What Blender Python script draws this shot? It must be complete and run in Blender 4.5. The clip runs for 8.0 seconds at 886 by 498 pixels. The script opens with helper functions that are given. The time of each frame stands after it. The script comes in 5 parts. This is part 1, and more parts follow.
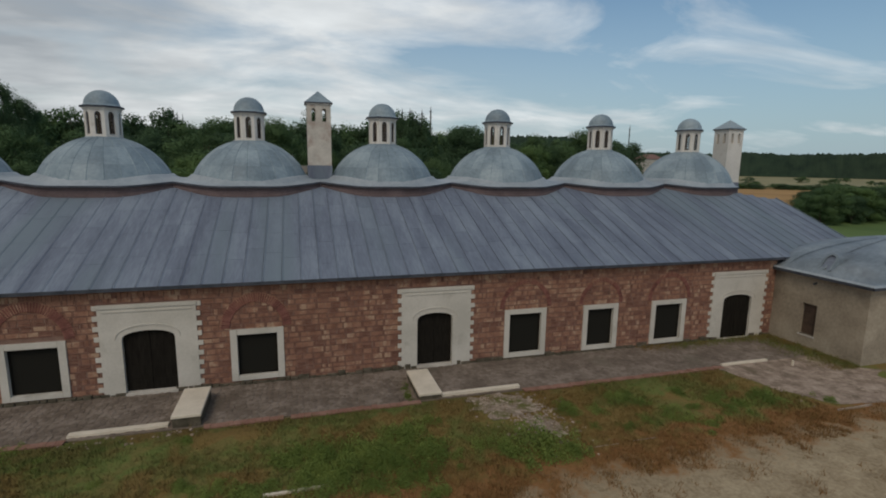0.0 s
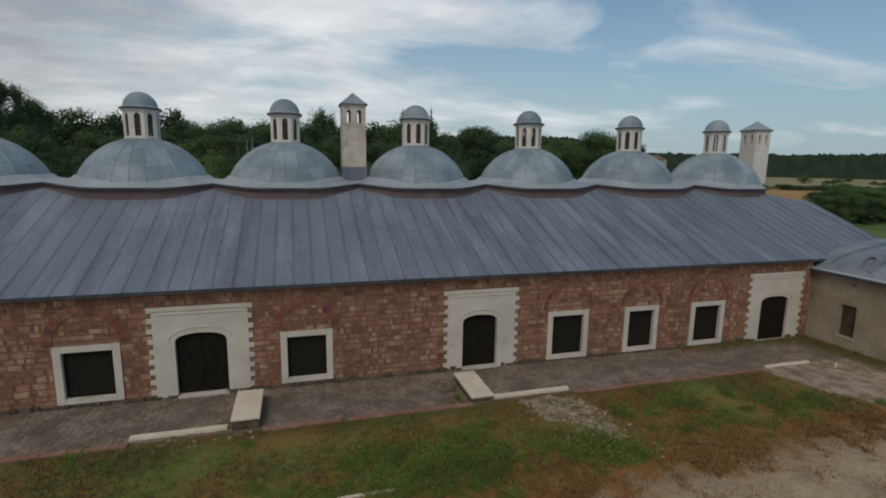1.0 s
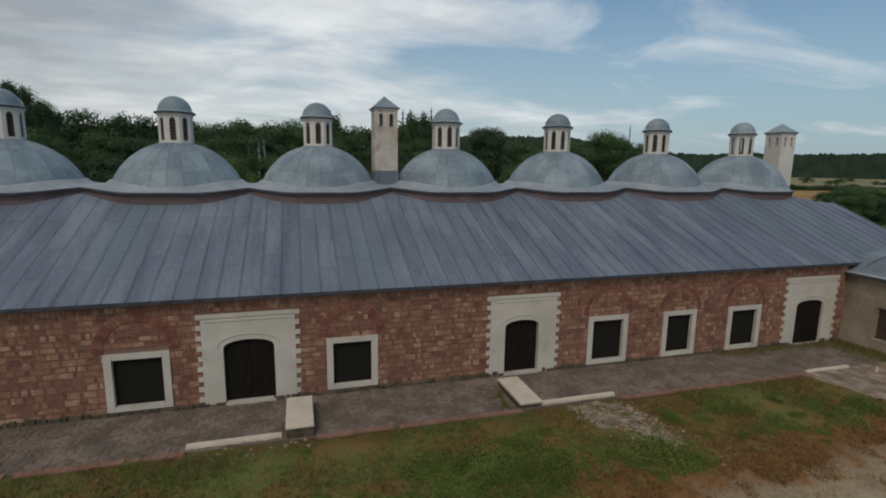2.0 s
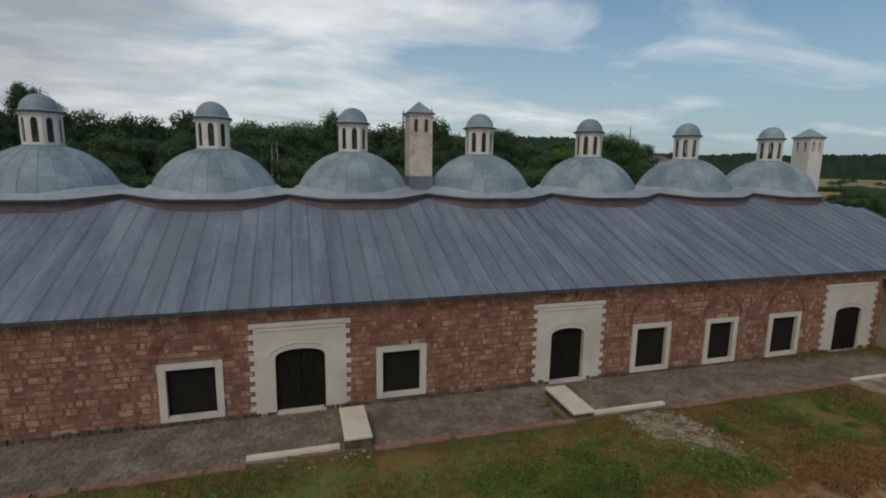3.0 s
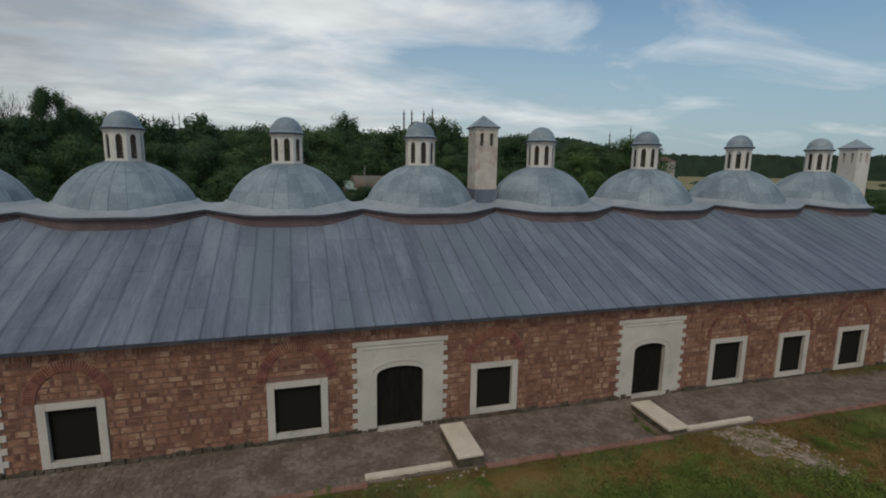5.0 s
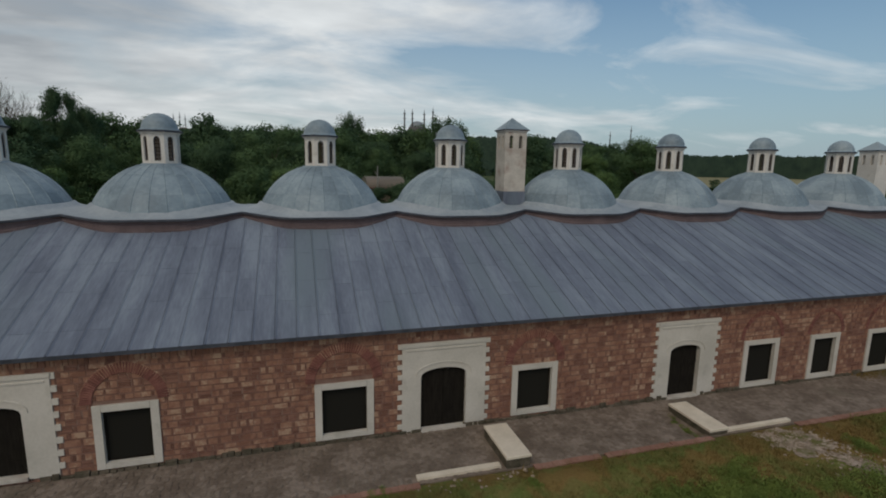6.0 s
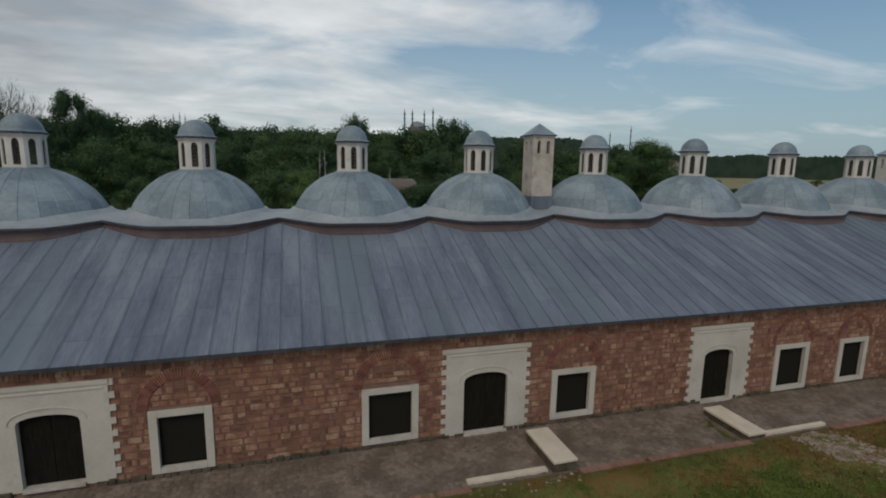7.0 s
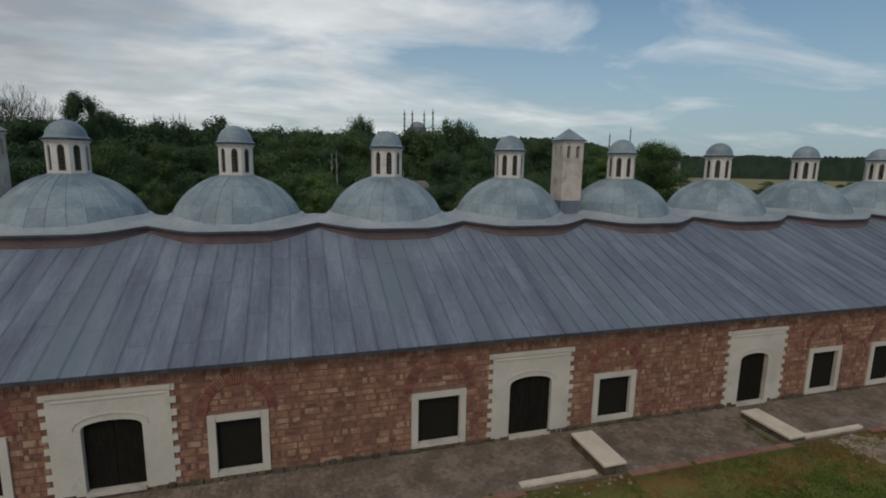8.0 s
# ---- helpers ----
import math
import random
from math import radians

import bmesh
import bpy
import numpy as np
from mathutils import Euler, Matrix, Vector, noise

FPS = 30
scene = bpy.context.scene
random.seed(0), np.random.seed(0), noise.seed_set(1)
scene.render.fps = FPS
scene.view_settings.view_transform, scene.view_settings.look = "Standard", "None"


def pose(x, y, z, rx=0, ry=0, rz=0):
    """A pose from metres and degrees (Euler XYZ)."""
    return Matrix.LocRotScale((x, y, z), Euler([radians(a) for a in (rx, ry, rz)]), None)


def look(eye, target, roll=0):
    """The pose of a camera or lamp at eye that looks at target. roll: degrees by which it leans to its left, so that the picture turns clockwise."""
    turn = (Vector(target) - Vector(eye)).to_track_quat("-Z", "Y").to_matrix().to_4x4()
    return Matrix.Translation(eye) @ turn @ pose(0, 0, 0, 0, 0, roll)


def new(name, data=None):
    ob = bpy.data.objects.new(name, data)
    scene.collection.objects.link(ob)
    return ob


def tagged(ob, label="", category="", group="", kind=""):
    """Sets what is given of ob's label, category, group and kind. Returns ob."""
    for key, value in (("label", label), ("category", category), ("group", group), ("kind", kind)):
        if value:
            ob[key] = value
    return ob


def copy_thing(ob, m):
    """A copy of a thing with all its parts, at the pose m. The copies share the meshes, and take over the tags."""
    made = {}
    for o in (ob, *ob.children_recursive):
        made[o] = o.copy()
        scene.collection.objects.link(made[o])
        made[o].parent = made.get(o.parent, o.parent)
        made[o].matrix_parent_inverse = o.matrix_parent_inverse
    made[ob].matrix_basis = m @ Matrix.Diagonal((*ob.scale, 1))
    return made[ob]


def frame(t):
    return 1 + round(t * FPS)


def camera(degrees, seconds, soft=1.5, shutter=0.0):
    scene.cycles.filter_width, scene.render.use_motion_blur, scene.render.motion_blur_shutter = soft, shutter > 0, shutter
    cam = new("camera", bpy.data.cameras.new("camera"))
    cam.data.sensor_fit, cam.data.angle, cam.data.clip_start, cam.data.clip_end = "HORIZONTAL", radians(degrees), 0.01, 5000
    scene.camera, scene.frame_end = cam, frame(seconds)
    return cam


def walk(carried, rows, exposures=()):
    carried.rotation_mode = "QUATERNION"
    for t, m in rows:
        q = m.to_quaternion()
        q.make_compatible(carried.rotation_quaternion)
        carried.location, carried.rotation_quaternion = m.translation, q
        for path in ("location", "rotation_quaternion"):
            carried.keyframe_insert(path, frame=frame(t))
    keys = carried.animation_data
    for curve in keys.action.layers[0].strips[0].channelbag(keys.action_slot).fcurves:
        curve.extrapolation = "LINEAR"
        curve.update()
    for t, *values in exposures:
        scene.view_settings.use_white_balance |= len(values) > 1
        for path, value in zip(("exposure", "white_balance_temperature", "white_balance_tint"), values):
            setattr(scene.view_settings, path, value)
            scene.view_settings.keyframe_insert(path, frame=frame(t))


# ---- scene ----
cam = camera(83.0, 8.0, soft=1.9)
PATH = [
    (0, (2.19, -0.346, 9.350), (2.74, 1.547, 9.015), 0.9),
    (0.5, (1.197, -0.076, 9.378), (1.747, 1.817, 9.044), 0.8),
    (1, (0.197, 0.246, 9.391), (0.748, 2.14, 9.057), 0.9),
    (2.5, (-2.569, 1.259, 9.717), (-2.016, 3.151, 9.383), 0.8),
    (3, (-3.576, 1.648, 9.870), (-3.022, 3.54, 9.536), 0.9),
    (3.5, (-4.569, 1.907, 10.136), (-4.015, 3.799, 9.802), 0.8),
    (4, (-5.632, 2.17, 10.397), (-5.077, 4.062, 10.063), 0.9),
    (4.5, (-6.523, 2.383, 10.527), (-5.966, 4.275, 10.193), 0.9),
    (6, (-9.094, 2.915, 10.695), (-8.536, 4.806, 10.361), 1.0),
    (6.5, (-9.93, 3.056, 10.793), (-9.371, 4.947, 10.459), 1.0),
    (7, (-10.817, 3.201, 10.967), (-10.257, 5.091, 10.633), 1.0),
    (7.5, (-11.697, 3.367, 11.082), (-11.136, 5.257, 10.748), 1.0),
    (8, (-12.701, 3.512, 11.198), (-12.138, 5.402, 10.865), 1.0),
]
walk(cam, [(t, look(eye, target, roll)) for t, eye, target, roll in PATH], [(0, -0.06), (4.5, -0.08), (8, -0.18)])
# ---------------------------------------------------------------- world and light
world = bpy.data.worlds.new("sky")
scene.world = world
world.use_nodes = True
wn, wl = world.node_tree.nodes, world.node_tree.links
wn.clear()
SUN_ELEVATION, SUN_AZIMUTH = 48.0, 215.0   # degrees; azimuth clockwise from +y
sky = wn.new("ShaderNodeTexSky")
sky.sky_type = "NISHITA"
sky.sun_disc = False
sky.sun_elevation, sky.sun_rotation = radians(SUN_ELEVATION), radians(SUN_AZIMUTH)
sky.air_density, sky.dust_density, sky.ozone_density = 1.0, 0.6, 2.0
geo = wn.new("ShaderNodeTexCoord")
sep = wn.new("ShaderNodeSeparateXYZ")
wl.new(geo.outputs["Generated"], sep.inputs[0])


def wmath(op, a, b=None, clamp=False):
    n = wn.new("ShaderNodeMath")
    n.operation, n.use_clamp = op, clamp
    for i, v in enumerate((a, b)):
        if v is None:
            continue
        if isinstance(v, (int, float)):
            n.inputs[i].default_value = v
        else:
            wl.new(v, n.inputs[i])
    return n.outputs[0]


lift = wmath("ADD", wmath("MAXIMUM", sep.outputs[2], 0.0), 0.16)
comb = wn.new("ShaderNodeCombineXYZ")
wl.new(wmath("DIVIDE", sep.outputs[0], lift), comb.inputs[0])
wl.new(wmath("DIVIDE", sep.outputs[1], lift), comb.inputs[1])
mapping = wn.new("ShaderNodeMapping")
mapping.inputs["Scale"].default_value = (0.75, 1.1, 1.0)
mapping.inputs["Rotation"].default_value = (0, 0, radians(-14))
mapping.inputs["Location"].default_value = (0.35, 0.2, 0)
wl.new(comb.outputs[0], mapping.inputs[0])
clouds = wn.new("ShaderNodeTexNoise")
clouds.inputs["Scale"].default_value, clouds.inputs["Detail"].default_value = 1.25, 8.0
clouds.inputs["Roughness"].default_value, clouds.inputs["Distortion"].default_value = 0.57, 0.55
wl.new(mapping.outputs[0], clouds.inputs["Vector"])
# broad cloud cover thickens towards the west (-x)
cover = wmath("MULTIPLY", wmath("SUBTRACT", 0.38, sep.outputs[0]), 0.27)
veil = wmath("ADD", clouds.outputs["Fac"], cover)
ramp = wn.new("ShaderNodeValToRGB")
ramp.color_ramp.elements[0].position, ramp.color_ramp.elements[0].color = 0.42, (0.0, 0.0, 0.0, 1)
ramp.color_ramp.elements[1].position, ramp.color_ramp.elements[1].color = 0.70, (0.92, 0.92, 0.92, 1)
wl.new(veil, ramp.inputs[0])
scaled = wn.new("ShaderNodeVectorMath")
scaled.operation = "MULTIPLY"
wl.new(sky.outputs[0], scaled.inputs[0])
scaled.inputs[1].default_value = (0.074, 0.093, 0.095)
haze = wn.new("ShaderNodeMix")
haze.data_type = "RGBA"
west = wn.new("ShaderNodeMix")
west.data_type = "RGBA"
west.inputs["A"].default_value, west.inputs["B"].default_value = (0.340, 0.437, 0.497, 1), (0.54, 0.550, 0.525, 1)
wl.new(wmath("MULTIPLY", wmath("SUBTRACT", 0.78, sep.outputs[0]), 0.75, True), west.inputs["Factor"])
wl.new(west.outputs["Result"], haze.inputs["B"])
wl.new(scaled.outputs[0], haze.inputs["A"])
wl.new(wmath("SUBTRACT", 0.95, wmath("MULTIPLY", sep.outputs[2], 2.7), True), haze.inputs["Factor"])
cl2 = wn.new("ShaderNodeTexNoise")
cl2.inputs["Scale"].default_value, cl2.inputs["Detail"].default_value = 2.6, 6.0
wl.new(mapping.outputs[0], cl2.inputs["Vector"])
tone = wn.new("ShaderNodeMix")
tone.data_type = "RGBA"
tone.inputs["A"].default_value, tone.inputs["B"].default_value = (0.365, 0.395, 0.425, 1), (0.97, 1.00, 1.00, 1)
# the thick western clouds are greyer high up
heavy = wmath("MULTIPLY", wmath("SUBTRACT", -0.08, sep.outputs[0], True), wmath("MULTIPLY", sep.outputs[2], 3.6, True))
wl.new(wmath("SUBTRACT", wmath("SUBTRACT", wmath("MULTIPLY", cl2.outputs["Fac"], 1.1), -0.08), wmath("MULTIPLY", heavy, 3.0), True), tone.inputs["Factor"])
both = wn.new("ShaderNodeMix")
both.data_type = "RGBA"
wl.new(ramp.outputs[0], both.inputs["Factor"])
wl.new(haze.outputs["Result"], both.inputs["A"])
wl.new(tone.outputs["Result"], both.inputs["B"])
back = wn.new("ShaderNodeBackground")
back.inputs["Strength"].default_value = 1.0
wl.new(both.outputs["Result"], back.inputs["Color"])
wout = wn.new("ShaderNodeOutputWorld")
wl.new(back.outputs[0], wout.inputs[0])

sun = new("sun", bpy.data.lights.new("sun", "SUN"))
sun.data.energy, sun.data.angle, sun.data.color = 1.06, radians(22), (1.0, 0.87, 0.70)
az, el = radians(SUN_AZIMUTH), radians(SUN_ELEVATION)
toward = Vector((math.sin(az) * math.cos(el), math.cos(az) * math.cos(el), math.sin(el)))
sun.matrix_world = look(toward * 60, (0, 0, 0))


# ---------------------------------------------------------------- materials
def material(name, colors, scale=1.0, rough=0.85, bump=0.15, fine=14.0, pieces=0.0, metal=0.0, stretch=(1, 1, 1), stain=None, spec=0.3):
    """colors: two or three base colours mixed by noise; pieces: how far one piece differs from the next."""
    m = bpy.data.materials.new(name)
    m.use_nodes = True
    n, l = m.node_tree.nodes, m.node_tree.links
    b = n["Principled BSDF"]
    pos = n.new("ShaderNodeNewGeometry")
    mp = n.new("ShaderNodeMapping")
    mp.inputs["Scale"].default_value = stretch
    l.new(pos.outputs["Position"], mp.inputs[0])
    big = n.new("ShaderNodeTexNoise")
    big.inputs["Scale"].default_value, big.inputs["Detail"].default_value = scale, 6.0
    small = n.new("ShaderNodeTexNoise")
    small.inputs["Scale"].default_value, small.inputs["Detail"].default_value = fine, 5.0
    for t in (big, small):
        l.new(mp.outputs[0], t.inputs["Vector"])
    add = n.new("ShaderNodeMath")
    add.operation = "MULTIPLY_ADD"
    l.new(small.outputs["Fac"], add.inputs[0])
    add.inputs[1].default_value = 0.45
    l.new(big.outputs["Fac"], add.inputs[2])
    off = n.new("ShaderNodeMath")
    off.operation = "SUBTRACT"
    l.new(add.outputs[0], off.inputs[0])
    off.inputs[1].default_value = 0.225
    fac = off.outputs[0]
    if pieces:
        info = n.new("ShaderNodeObjectInfo")
        s = n.new("ShaderNodeMath")
        s.operation = "ADD"
        l.new(info.outputs["Random"], s.inputs[0])
        l.new(pos.outputs["Random Per Island"], s.inputs[1])
        f = n.new("ShaderNodeMath")
        f.operation = "FRACT"
        l.new(s.outputs[0], f.inputs[0])
        p = n.new("ShaderNodeMath")
        p.operation = "MULTIPLY_ADD"
        l.new(f.outputs[0], p.inputs[0])
        p.inputs[1].default_value = pieces
        l.new(fac, p.inputs[2])
        q = n.new("ShaderNodeMath")
        q.operation = "SUBTRACT"
        l.new(p.outputs[0], q.inputs[0])
        q.inputs[1].default_value = pieces / 2
        fac = q.outputs[0]
    r = n.new("ShaderNodeValToRGB")
    els = r.color_ramp.elements
    while len(els) < len(colors):
        els.new(0.5)
    for i, c in enumerate(colors):
        els[i].position, els[i].color = 0.30 + 0.40 * i / (len(colors) - 1), (*c, 1)
    l.new(fac, r.inputs[0])
    col = r.outputs[0]
    if stain:
        st = n.new("ShaderNodeTexNoise")
        st.inputs["Scale"].default_value, st.inputs["Detail"].default_value = stain[1], 7.0
        l.new(mp.outputs[0], st.inputs["Vector"])
        sr = n.new("ShaderNodeValToRGB")
        sr.color_ramp.elements[0].position, sr.color_ramp.elements[1].position = stain[2], stain[2] + 0.16
        l.new(st.outputs["Fac"], sr.inputs[0])
        mx = n.new("ShaderNodeMix")
        mx.data_type = "RGBA"
        mx.inputs["B"].default_value = (*stain[0], 1)
        l.new(sr.outputs[0], mx.inputs["Factor"])
        l.new(col, mx.inputs["A"])
        col = mx.outputs["Result"]
    l.new(col, b.inputs["Base Color"])
    b.inputs["Roughness"].default_value, b.inputs["Metallic"].default_value = rough, metal
    b.inputs["Specular IOR Level"].default_value = spec
    if bump:
        bp = n.new("ShaderNodeBump")
        bp.inputs["Strength"].default_value, bp.inputs["Distance"].default_value = bump, 0.03
        l.new(add.outputs[0], bp.inputs["Height"])
        l.new(bp.outputs[0], b.inputs["Normal"])
    return m


STONE = material("pink_stone", [(0.215, 0.104, 0.069), (0.278, 0.140, 0.092), (0.315, 0.170, 0.112), (0.425, 0.280, 0.188)], 2.6, 0.92, 0.5, 11, pieces=0.20)
COURSE = material("course_brick", [(0.17, 0.080, 0.058), (0.25, 0.128, 0.094)], 2.4, 0.9, 0.4, 25, pieces=0.35)
BRICK = material("red_brick", [(0.152, 0.072, 0.050), (0.205, 0.099, 0.068), (0.262, 0.133, 0.093)], 3.0, 0.9, 0.4, 25, pieces=0.35)
ARCH = material("arch_brick", [(0.135, 0.055, 0.044), (0.195, 0.078, 0.061), (0.25, 0.108, 0.083)], 3.0, 0.9, 0.4, 25, pieces=0.25)
MORTAR = material("pink_mortar", [(0.185, 0.11, 0.083), (0.275, 0.175, 0.135)], 2.0, 0.95, 0.5, 30, stain=((0.14, 0.10, 0.08), 0.6, 0.58))
WHITE = material("limestone", [(0.50, 0.465, 0.40), (0.62, 0.575, 0.505)], 0.8, 0.8, 0.12, 12, stain=((0.42, 0.39, 0.33), 1.1, 0.60))
CREAM = material("cream_slab", [(0.60, 0.515, 0.40), (0.73, 0.635, 0.505)], 1.5, 0.85, 0.2, 14)
LANTERN = material("lantern_render", [(0.575, 0.545, 0.495), (0.70, 0.665, 0.61)], 1.0, 0.85, 0.1, 10, stain=((0.44, 0.39, 0.33), 1.4, 0.64))
TOWER = material("chimney_render", [(0.45, 0.41, 0.355), (0.60, 0.55, 0.48)], 1.6, 0.9, 0.3, 9, stain=((0.36, 0.27, 0.225), 1.1, 0.55))
LEAD = material("roof_lead", [(0.115, 0.131, 0.170), (0.159, 0.182, 0.227), (0.214, 0.246, 0.290)], 0.5, 0.62, 0.12, 5.5, pieces=0.10, stretch=(2.2, 0.34, 0.34), spec=0.35, stain=((0.158, 0.194, 0.222), 0.16, 0.52))
DOME_LEAD = material("dome_lead", [(0.158, 0.205, 0.237), (0.220, 0.278, 0.312), (0.295, 0.357, 0.388)], 0.6, 0.52, 0.10, 6, pieces=0.20, spec=0.35, stain=((0.16, 0.20, 0.23), 0.5, 0.60))
WING_LEAD = material("wing_lead", [(0.145, 0.175, 0.198), (0.205, 0.24, 0.268), (0.28, 0.318, 0.342)], 0.5, 0.6, 0.12, 5, spec=0.35, stain=((0.12, 0.135, 0.15), 0.4, 0.58))
SKIRT = material("skirt_lead", [(0.25, 0.285, 0.31), (0.37, 0.40, 0.42)], 0.8, 0.5, 0.10, 6, spec=0.35)
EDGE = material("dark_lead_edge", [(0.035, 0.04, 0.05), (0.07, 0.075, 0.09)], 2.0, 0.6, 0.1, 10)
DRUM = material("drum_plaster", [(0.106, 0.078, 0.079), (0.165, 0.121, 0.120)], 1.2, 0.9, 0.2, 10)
WING = material("grey_render", [(0.235, 0.192, 0.142), (0.325, 0.272, 0.203), (0.41, 0.348, 0.263)], 0.55, 0.92, 0.3, 7, stain=((0.17, 0.137, 0.10), 0.45, 0.58))
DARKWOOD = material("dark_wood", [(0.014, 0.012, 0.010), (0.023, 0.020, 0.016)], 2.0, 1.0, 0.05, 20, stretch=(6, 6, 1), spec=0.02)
SHUTTER = material("brown_lattice", [(0.05, 0.035, 0.026), (0.10, 0.065, 0.045)], 3.0, 0.7, 0.1, 20)
COBBLE = material("cobble_stone", [(0.134, 0.102, 0.077), (0.176, 0.137, 0.106), (0.254, 0.203, 0.162)], 0.9, 0.93, 0.6, 9, pieces=0.30, stain=((0.135, 0.115, 0.082), 0.35, 0.60))
BASE = material("mossy_rubble", [(0.055, 0.048, 0.032), (0.095, 0.080, 0.055), (0.15, 0.122, 0.090)], 3.0, 0.95, 0.8, 14)
KERB = material("kerb_brick", [(0.22, 0.108, 0.076), (0.31, 0.175, 0.13)], 1.2, 0.9, 0.3, 9, pieces=0.12)
BARK = material("bark", [(0.05, 0.038, 0.028), (0.10, 0.078, 0.06)], 2.0, 0.95, 0.6, 12, stretch=(3, 3, 0.6))


def leaf_material(name, dark, light, scale=0.25, pieces=0.16):
    m = material(name, [dark, light], scale, 0.75, 0.0, 2.5, pieces=pieces, spec=0.15)
    b = m.node_tree.nodes["Principled BSDF"]
    n, l = m.node_tree.nodes, m.node_tree.links
    thin = n.new("ShaderNodeBsdfTranslucent")
    l.new(b.inputs["Base Color"].links[0].from_socket, thin.inputs["Color"])
    both_sides = n.new("ShaderNodeMixShader")
    both_sides.inputs[0].default_value = 0.28
    l.new(b.outputs[0], both_sides.inputs[1])
    l.new(thin.outputs[0], both_sides.inputs[2])
    l.new(both_sides.outputs[0], n["Material Output"].inputs["Surface"])
    return m


LEAVES = [leaf_material("leaves_deep", (0.056, 0.098, 0.050), (0.090, 0.148, 0.070)),
          leaf_material("leaves_mid", (0.072, 0.124, 0.054), (0.118, 0.184, 0.074)),
          leaf_material("leaves_light", (0.096, 0.158, 0.056), (0.156, 0.234, 0.080))]
WEED = leaf_material("weed_leaves", (0.125, 0.185, 0.040), (0.270, 0.330, 0.082), 0.9, 0.3)
# base colour carries the aerial haze over the distant trees
FAR_WOOD = leaf_material("far_wood", (0.028, 0.050, 0.034), (0.052, 0.082, 0.050), 0.12, 0.10)


def yard_material(name, blades=False):
    """Grass, dry red weeds and pale dust, laid out over the yard by place."""
    m = bpy.data.materials.new(name)
    m.use_nodes = True
    n, l = m.node_tree.nodes, m.node_tree.links
    b = n["Principled BSDF"]
    pos = n.new("ShaderNodeNewGeometry")
    xyz = n.new("ShaderNodeSeparateXYZ")
    l.new(pos.outputs["Position"], xyz.inputs[0])

    def noi(scale, detail=6.0, rough=0.6):
        t = n.new("ShaderNodeTexNoise")
        t.inputs["Scale"].default_value, t.inputs["Detail"].default_value, t.inputs["Roughness"].default_value = scale, detail, rough
        l.new(pos.outputs["Position"], t.inputs["Vector"])
        return t.outputs["Fac"]

    def mth(op, a, c, d=None, clamp=False):
        t = n.new("ShaderNodeMath")
        t.operation, t.use_clamp = op, clamp
        for i, v in enumerate((a, c, d)):
            if v is None:
                continue
            if isinstance(v, (int, float)):
                t.inputs[i].default_value = v
            else:
                l.new(v, t.inputs[i])
        return t.outputs[0]

    def mixed(f, a, c):
        t = n.new("ShaderNodeMix")
        t.data_type = "RGBA"
        l.new(f, t.inputs["Factor"])
        for k, v in (("A", a), ("B", c)):
            if isinstance(v, tuple):
                t.inputs[k].default_value = (*v, 1)
            else:
                l.new(v, t.inputs[k])
        return t.outputs["Result"]

    def step(v, lo, hi):
        t = n.new("ShaderNodeMapRange")
        t.inputs["From Min"].default_value, t.inputs["From Max"].default_value = lo, hi
        l.new(v, t.inputs["Value"])
        return t.outputs[0]

    fine, mid, big = noi(9.0), noi(1.1), noi(0.28)
    grass = mixed(fine, (0.115, 0.095, 0.028), (0.245, 0.205, 0.070))
    green = mixed(fine, (0.090, 0.120, 0.028), (0.185, 0.215, 0.062))
    dry = mixed(fine, (0.15, 0.070, 0.025), (0.34, 0.175, 0.070))
    dust = mixed(mth("MULTIPLY_ADD", mid, 1.3, mth("MULTIPLY_ADD", fine, 1.1, -0.68)), (0.17, 0.115, 0.06), (0.52, 0.415, 0.27))
    col = mixed(step(mid, 0.38, 0.55), grass, green)
    # dry weeds near the kerb in patches, and along the edge of the dusty track
    edge = mth("ADD", xyz.outputs[1], mth("MULTIPLY", mth("SUBTRACT", mid, 0.5), 5.0))
    patch = step(mth("ADD", big, mth("MULTIPLY", mth("SUBTRACT", mid, 0.5), 0.6)), 0.465, 0.565)
    col = mixed(mth("MULTIPLY", patch, 0.62), col, dry)
    tilt = mth("MULTIPLY_ADD", xyz.outputs[0], 0.06, -0.75)
    track = mth("SUBTRACT", edge, tilt)
    col = mixed(mth("SUBTRACT", 1.0, step(track, 12.5, 13.9)), col, dry)
    if not blades:
        track2 = mth("ADD", mth("SUBTRACT", edge, tilt), mth("MULTIPLY", mth("SUBTRACT", fine, 0.5), 2.2))
        col = mixed(mth("SUBTRACT", 1.0, step(track2, 10.9, 12.0)), col, dust)
        far = step(xyz.outputs[1], 34.0, 46.0)
        field = mixed(noi(0.012, 3.0), (0.05, 0.07, 0.03), (0.10, 0.115, 0.045))
        col = mixed(far, col, field)
    else:
        ran = pos.outputs["Random Per Island"]
        col = mixed(mth("MULTIPLY", ran, 0.45), col, (0.16, 0.135, 0.055))
    l.new(col, b.inputs["Base Color"])
    b.inputs["Roughness"].default_value, b.inputs["Specular IOR Level"].default_value = 0.95, 0.15
    bp = n.new("ShaderNodeBump")
    bp.inputs["Strength"].default_value, bp.inputs["Distance"].default_value = 0.7, 0.08
    l.new(fine, bp.inputs["Height"])
    l.new(bp.outputs[0], b.inputs["Normal"])
    return m


